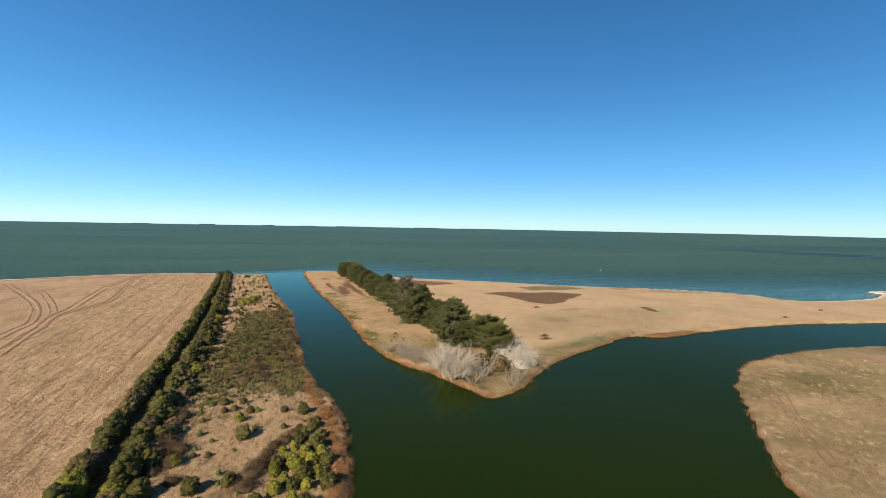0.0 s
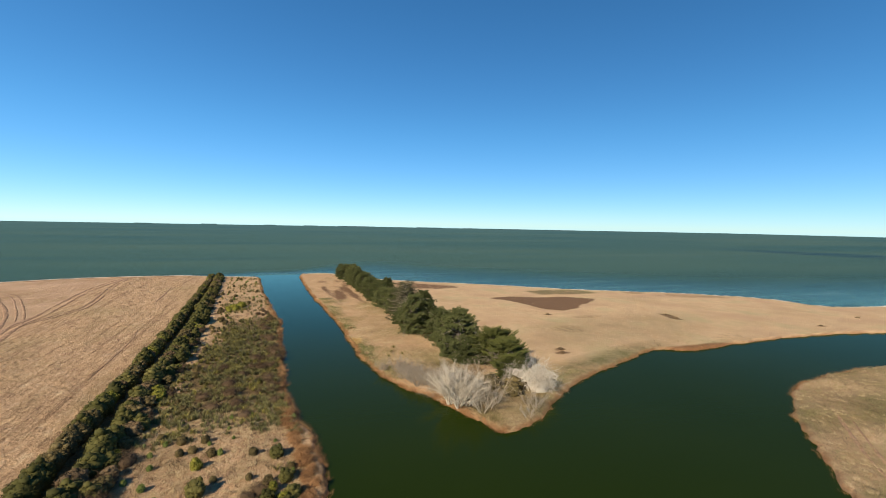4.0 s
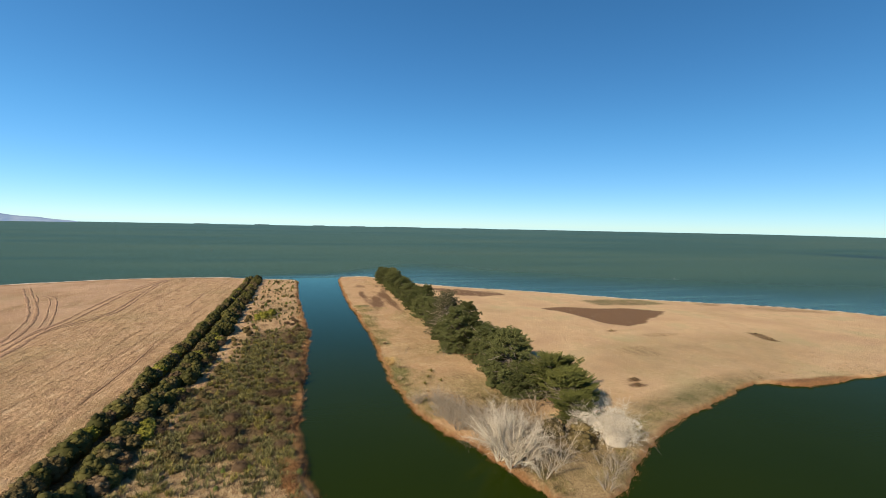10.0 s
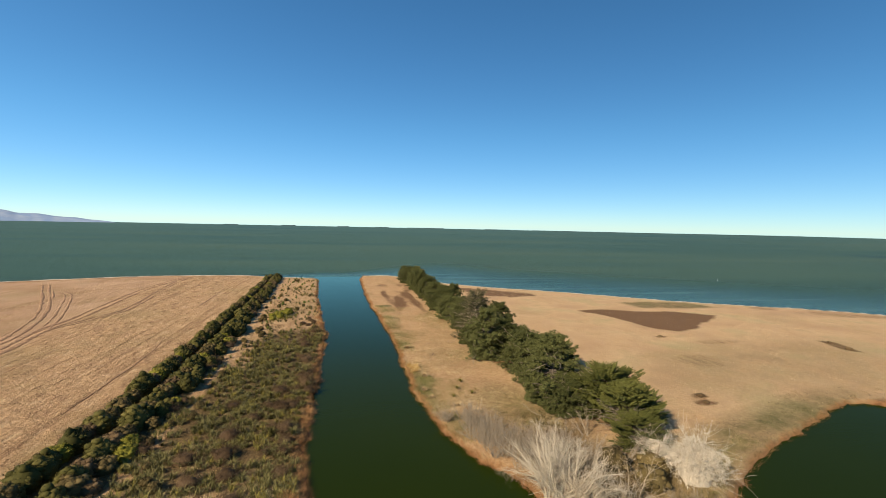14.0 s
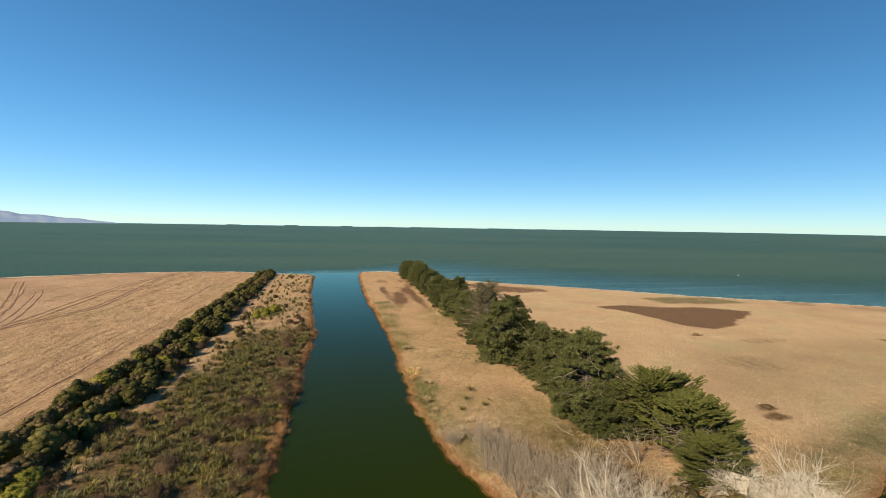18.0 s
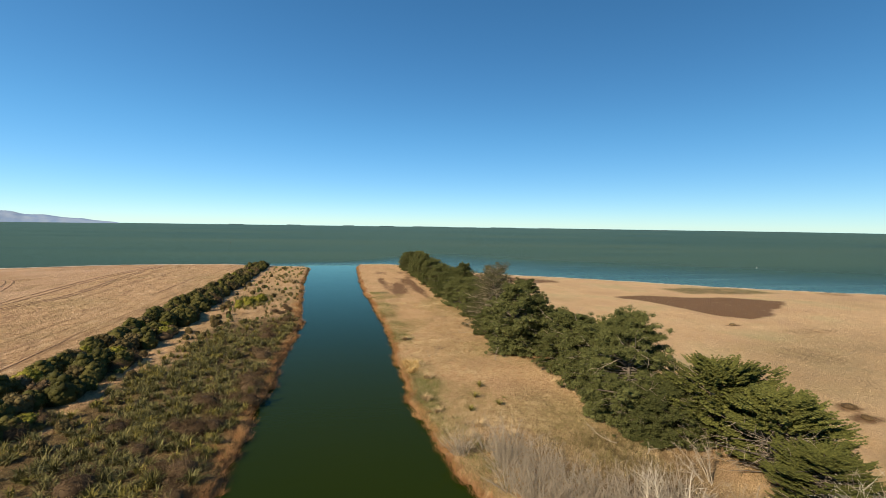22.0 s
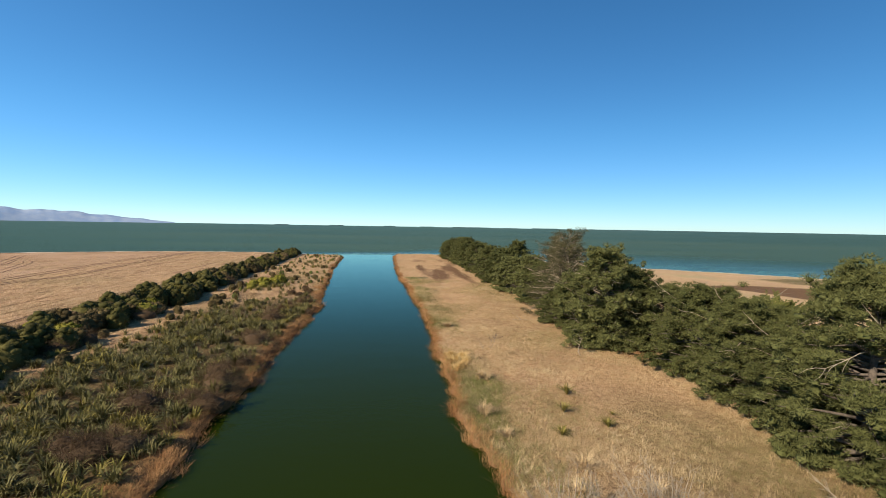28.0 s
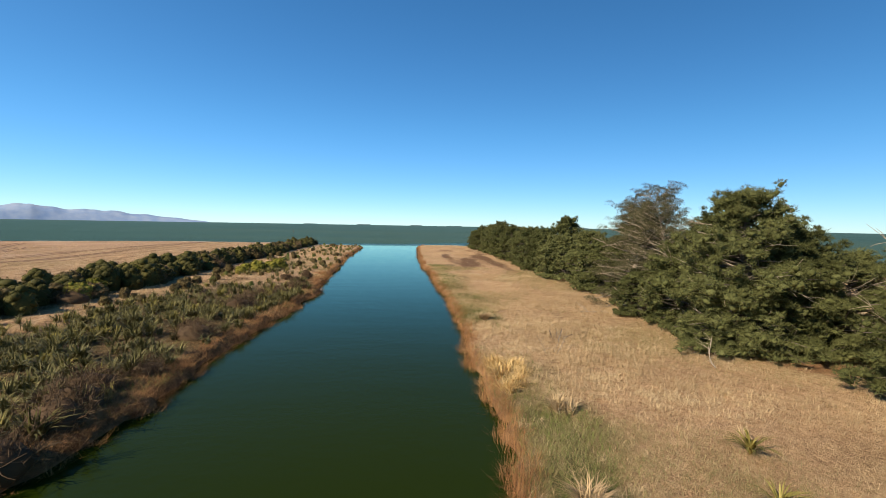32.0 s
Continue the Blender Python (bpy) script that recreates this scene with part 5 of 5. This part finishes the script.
grass("low_scrub", "low brown scrub and rank grass on the south bank", np.concatenate([scatter(rng, 5000, 36, 130, -80, -40, lambda x, y, d: (d < 9) * np.clip(0.9 - d / 10 + 0.5 * wobble(x, y, 0.25, 84), 0, 1)), scatter(rng, 5000, 24, 45, -76, -42, lambda x, y, d: (d > 2) * np.clip(0.5 + wobble(x, y, 0.3, 85), 0, 1))]), 12, 0.6, 0.04, M_OLIVE, (0.3, 1.2))
grass("dry_grass", "reddish dry grass on the low isle", scatter(rng, 2200, 48, 130, -135, -76, open_grass), 7, 0.5, 0.045, M_RUST, (0.4, 1.3))
grass("tussock_grass", "coarse pale tussocks on the low isle", scatter(rng, 2600, 48, 130, -135, -76, lambda x, y, d: (d > 0.8) * np.clip(0.45 + 0.9 * wobble(x, y, 0.4, 91), 0, 1)), 26, 0.62, 0.05, M_STRAW, (0.4, 1.4), 1, 0.2)
grass("tussock_grass", "golden straw tussocks between hedge and channel", scatter(rng, 3600, -27, -4, -112, -58, lambda x, y, d: (d > 1.5) * (x > drain_x(y) + 5.5) * np.clip(0.6 + 0.7 * wobble(x, y, 0.5, 92), 0.1, 1)), 26, 0.58, 0.042, M_STRAW, (0.4, 1.4), 1, 0.16)
grass("rank_grass", "brown tufts of rank grass", np.concatenate([scatter(rng, 4200, -28, -3, -112, -58, lambda x, y, d: (x > drain_x(y) + 6) * (d > 2) * np.clip(0.4 + wobble(x, y, 0.5, 88), 0, 1)), scatter(rng, 5000, 48, 120, -135, -76, lambda x, y, d: (d > 1) * np.clip(0.3 + wobble(x, y, 0.35, 89), 0, 1))]), 12, 0.55, 0.045, M_BROWN, (0.2, 1.1))
grass("stubble", "short dry stubble on the wide field", scatter(rng, 11000, -110, -37, -105, 140, lambda x, y, d: (x < drain_x(y) - 5.5) * (0.5 + 0.5 * wobble(x, y, 0.3, 72))), 13, 0.42, 0.05, M_STRAW, (0.5, 1.6), 1, 0.22)
green_bank = lambda x, y, d: (d > 0.8) * (d < 4.5) * np.clip(np.maximum(0.42 + 1.1 * wobble(x, y, 0.3, 28), 0.9 * blob(x, y, 15.0, -29, 1.7, 12, -2, 0.6, 34)), 0, 1)
grass("green_grass", "green grass behind the sedge on the bank", np.concatenate([scatter(rng, 9000, 12, 19, -60, 60, green_bank), scatter(rng, 7000, 26, 60, -80, -55, green_bank), scatter(rng, 4000, -10, -2, -100, 60, green_bank)]), 9, 0.42, 0.028, M_GREENGRASS, (0.3, 1.1))
grass("olive_grass", "greenish tussock grass among the straw", scatter(rng, 38000, 13, 34, -50, 60, lambda x, y, d: (d > 0.8) * np.clip(1.6 * wobble(x, y, 0.17, 79) + 0.14 + 0.6 * np.exp(-(d / 5) ** 2), 0, 1)), 10, 0.38, 0.018, M_OLIVEGRASS, (0.4, 1.3))
edge = lambda x, y, d: (d < 1.3) * np.clip((1.6 - d) / 0.8, 0, 1)
bank_spots = np.concatenate([scatter(rng, 30000, 8, 28, -80, 62, edge), scatter(rng, 10000, 7, 14, 62, 164, edge), scatter(rng, 18000, 26, 125, -82, -44, edge), scatter(rng, 24000, -15, 0, -106, 60, edge),
                             scatter(rng, 10000, -16, -4, 60, 152, edge), scatter(rng, 14000, 46, 130, -125, -74, edge)])
clumpy = rng.rand(len(bank_spots)) < np.clip(0.62 + 0.6 * wobble(bank_spots[:, 0], bank_spots[:, 1], 1.1, 74), 0.15, 1)
bank_spots = bank_spots[clumpy]
bank_spots[:, 2] = np.maximum(bank_spots[:, 2], 0.0) - 0.05
left_sedge = scatter(rng, 30000, -12, 0, -60, 60, lambda x, y, d: (d > 0.5) * (d < 2.6) * np.clip(0.5 + 0.8 * wobble(x, y, 0.6, 78), 0.1, 1))
grass("bank_sedge", "matted rusty sedge on the flax bank", left_sedge, 9, 0.58, 0.026, M_RUST, (0.5, 1.5), 1, 0.2)
grass("bank_sedge", "rusty brown dead sedge along the water's edge", bank_spots, 18, 0.80, 0.028, M_RUST, (0.35, 1.3), 1, 0.16)

upright = scatter(rng, 26000, 8, 28, -80, 60, lambda x, y, d: (d < 1.0) * np.clip(0.6 + 0.7 * wobble(x, y, 0.9, 86), 0.1, 1))
upright[:, 2] = np.maximum(upright[:, 2], 0.0) - 0.05
grass("bank_sedge", "upright rusty sedge at the water's edge", upright, 16, 0.95, 0.022, M_RUST, (0.05, 0.7), 1, 0.14)

# ---- wheel tracks on the field ----
M_RUT, rn, rl, rb = material("rut_soil", 0.95, 0.1)
rl.new(ramp_node(rn, rl, noise_node(rn, rl, rn.new("ShaderNodeNewGeometry").outputs["Position"], 1.5, 6), [(0.35, (0.20, 0.112, 0.062)), (0.65, (0.40, 0.240, 0.138))]), rb.inputs["Base Color"])


def wheel_track(points, gauge=1.7, width=0.5):
    line = smooth_line(points, 1.5)
    t = np.gradient(line, axis=0)
    t /= np.linalg.norm(t, axis=1, keepdims=True)
    side = np.stack([-t[:, 1], t[:, 0]], -1)
    root = empty("wheel_track", Matrix.Identity(4), "dark vehicle ruts pressed into the dry field", "track", kind="structure")
    width = width * 1.9
    for off in ((-gauge / 2, gauge / 2) if gauge else (0,)):
        c = line + side * off
        k = np.arange(len(line))
        w = np.maximum(width * (0.55 + 0.75 * wobble(k, off + 0 * k, 0.9, 83)), 0.05)[:, None] * 0.5
        c = c + side * 0.16 * wobble(k, off + 0 * k, 0.35, 88)[:, None]
        rows = []
        for f, lift in ((-1.0, -0.05), (-0.8, 0.06), (0.8, 0.06), (1.0, -0.05)):
            p = c + side * w * f
            rows.append(np.column_stack([p, ground_z(p[:, 0], p[:, 1]) + lift]))
        v = np.stack(rows, 1).reshape(-1, 3)
        i = np.arange(len(line) - 1)[:, None, None] * 4 + np.arange(3)[None, :, None]
        link_part("rut", mesh_from("rut", v, (i + np.array([0, 1, 5, 4])).reshape(-1, 4), M_RUT), root)
    return root


wheel_track([(-68, -60), (-72, -22), (-75, 0), (-76.2, 13.6), (-79, 30), (-79, 46), (-81, 66), (-84, 100), (-83.8, 130), (-82, 156)], 2.4, 1.0)
wheel_track([(-73, -10), (-76.5, 14), (-78.2, 28.4), (-75.6, 39), (-73.4, 48), (-71.5, 55.5), (-72, 70), (-75, 92), (-79.5, 128), (-80.5, 154)], 1.7, 0.75)
wheel_track([(-80, -4), (-81.1, 10.3), (-81.6, 21.2), (-88.2, 43), (-99.5, 68), (-118.5, 103), (-130, 124)], 2.2, 0.9)
wheel_track([(-79, 30.6), (-85, 47), (-93.5, 67.6), (-105, 92), (-112.5, 102)], 2.0, 0.6)
wheel_track([(-82, 27), (-89, 47), (-98, 67), (-109, 90), (-116, 103)], 0, 0.5)
wheel_track([(-50, 60), (-50.8, 84.5), (-52.2, 108)], 0, 0.55)
wheel_track([(-42.4, -32), (-42.5, -9.9), (-42.6, -5), (-43.2, 7), (-45.1, 17.2)], 0, 0.25)
wheel_track([(92, -90.5), (87.5, -93.7), (73.6, -105.2), (64.9, -113.7), (59.1, -120), (50, -134)], 1.7, 0.4)

# ---- marks on the open peninsula ----
mound = shrub("dead_bush", 470, 2.4, 0.8, M_BROWN, "low dark brown dead bush on dry grass", "shrub", "dark bushes on the peninsula")
plant_many([mound], [(64.9, -41.1), (63.5, -44.0), (172, -43), (89, 0.6), (131, -19), (133.6, -12), (203, -38)], rng, (0.5, 0.8))

# ---- on the lake ----
M_WHITE, *_u, wb = material("white_paint", 0.5, 0.3)
wb.inputs["Base Color"].default_value = (0.62, 0.62, 0.60, 1)
buoy = empty("buoy", pose(234, 132.4, 0), "small white marker buoy floating on the lake", "buoy")
bm = bmesh.new()
bmesh.ops.create_uvsphere(bm, u_segments=16, v_segments=10, radius=0.34)
bmesh.ops.scale(bm, vec=(1, 1, 0.8), verts=bm.verts)
me = bpy.data.meshes.new("float")
bm.to_mesh(me)
me.materials.append(M_WHITE)
link_part("float", me, buoy)
link_part("mast", mesh_from("mast", *tube([(0, 0, 0.2), (0, 0, 0.6), (0, 0, 1.0)], [0.06, 0.05, 0.04], 8), M_WHITE), buoy)

marker = empty("marker_post", pose(-113, 414, 0), "thin dark marker post standing in the lake", "post")
link_part("post", mesh_from("post", *tube([(0, 0, -1), (0, 0, 1.2), (0, 0, 2.4)], [0.14, 0.13, 0.12], 8), M_BARK), marker)
link_part("cap", mesh_from("cap", *tube([(0, 0, 2.3), (0, 0, 2.45), (0, 0, 2.8)], [0.30, 0.30, 0.05], 8), M_BARK), marker, "dark topmark")

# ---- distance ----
# the haze of the distance is put into the hills' colour as pale blue
M_HILL, hn, hl, hb = material("haze_blue_hills", 1.0, 0.0)
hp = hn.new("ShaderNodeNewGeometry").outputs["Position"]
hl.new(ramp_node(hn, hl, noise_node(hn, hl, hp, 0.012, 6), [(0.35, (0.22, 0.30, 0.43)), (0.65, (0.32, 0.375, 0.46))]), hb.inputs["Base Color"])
M_FAR, fn, fnl, fb = material("distant_shore", 1.0, 0.0)
fb.inputs["Base Color"].default_value = (0.055, 0.085, 0.085, 1)


def distant_ridge(name, label, az0, az1, radius, height, depth, mat, seed):
    """Far land with a rising and falling skyline, as a closed ridge."""
    n = max(8, int((az1 - az0) * 5))
    az = np.radians(np.linspace(az0, az1, n))
    h = np.array([height(math.degrees(a)) for a in az]) * (1 + 0.10 * wobble(np.degrees(az), 0 * az, 1.7, seed))
    rows = []
    for dr, k in ((0, 0.0), (depth * 0.25, 0.55), (depth * 0.6, 1.0), (depth, 0.0)):
        r = radius + dr
        rows.append(np.stack([np.sin(az) * r, np.cos(az) * r, -1.0 + np.maximum(h, 0.5) * k * (1 + 0.12 * wobble(np.degrees(az) * 3, dr + 0 * az, 0.9, seed + 1))], -1))
    v = np.stack(rows, 1).reshape(-1, 3)
    i = np.arange(n - 1)[:, None, None] * 4 + np.arange(3)[None, :, None]
    me = mesh_from(name, v, (i + np.array([0, 1, 5, 4])).reshape(-1, 4), mat)
    me.polygons.foreach_set("use_smooth", [True] * len(me.polygons))
    return tagged(new(name, me), label, "backdrop", kind="structure")


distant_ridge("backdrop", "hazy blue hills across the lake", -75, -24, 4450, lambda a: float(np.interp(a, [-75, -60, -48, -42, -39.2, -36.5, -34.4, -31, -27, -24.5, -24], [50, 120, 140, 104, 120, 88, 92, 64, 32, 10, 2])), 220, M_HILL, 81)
for a0, a1, h in [(-13.9, -12.0, 10), (-7.5, -5.6, 11), (-0.8, 0.9, 10), (3.8, 5.9, 9), (8.0, 13.0, 9), (18, 21.5, 10), (24, 39, 8), (14.5, 16.5, 6), (41, 50, 5)]:
    distant_ridge("backdrop", "low dark distant shore on the horizon", a0, a1, 4500, lambda a, h=0.6 * h, a0=a0, a1=a1: h * min(1, (a - a0) * 4 + 0.1, (a1 - a) * 4 + 0.1), 120, M_FAR, 90)
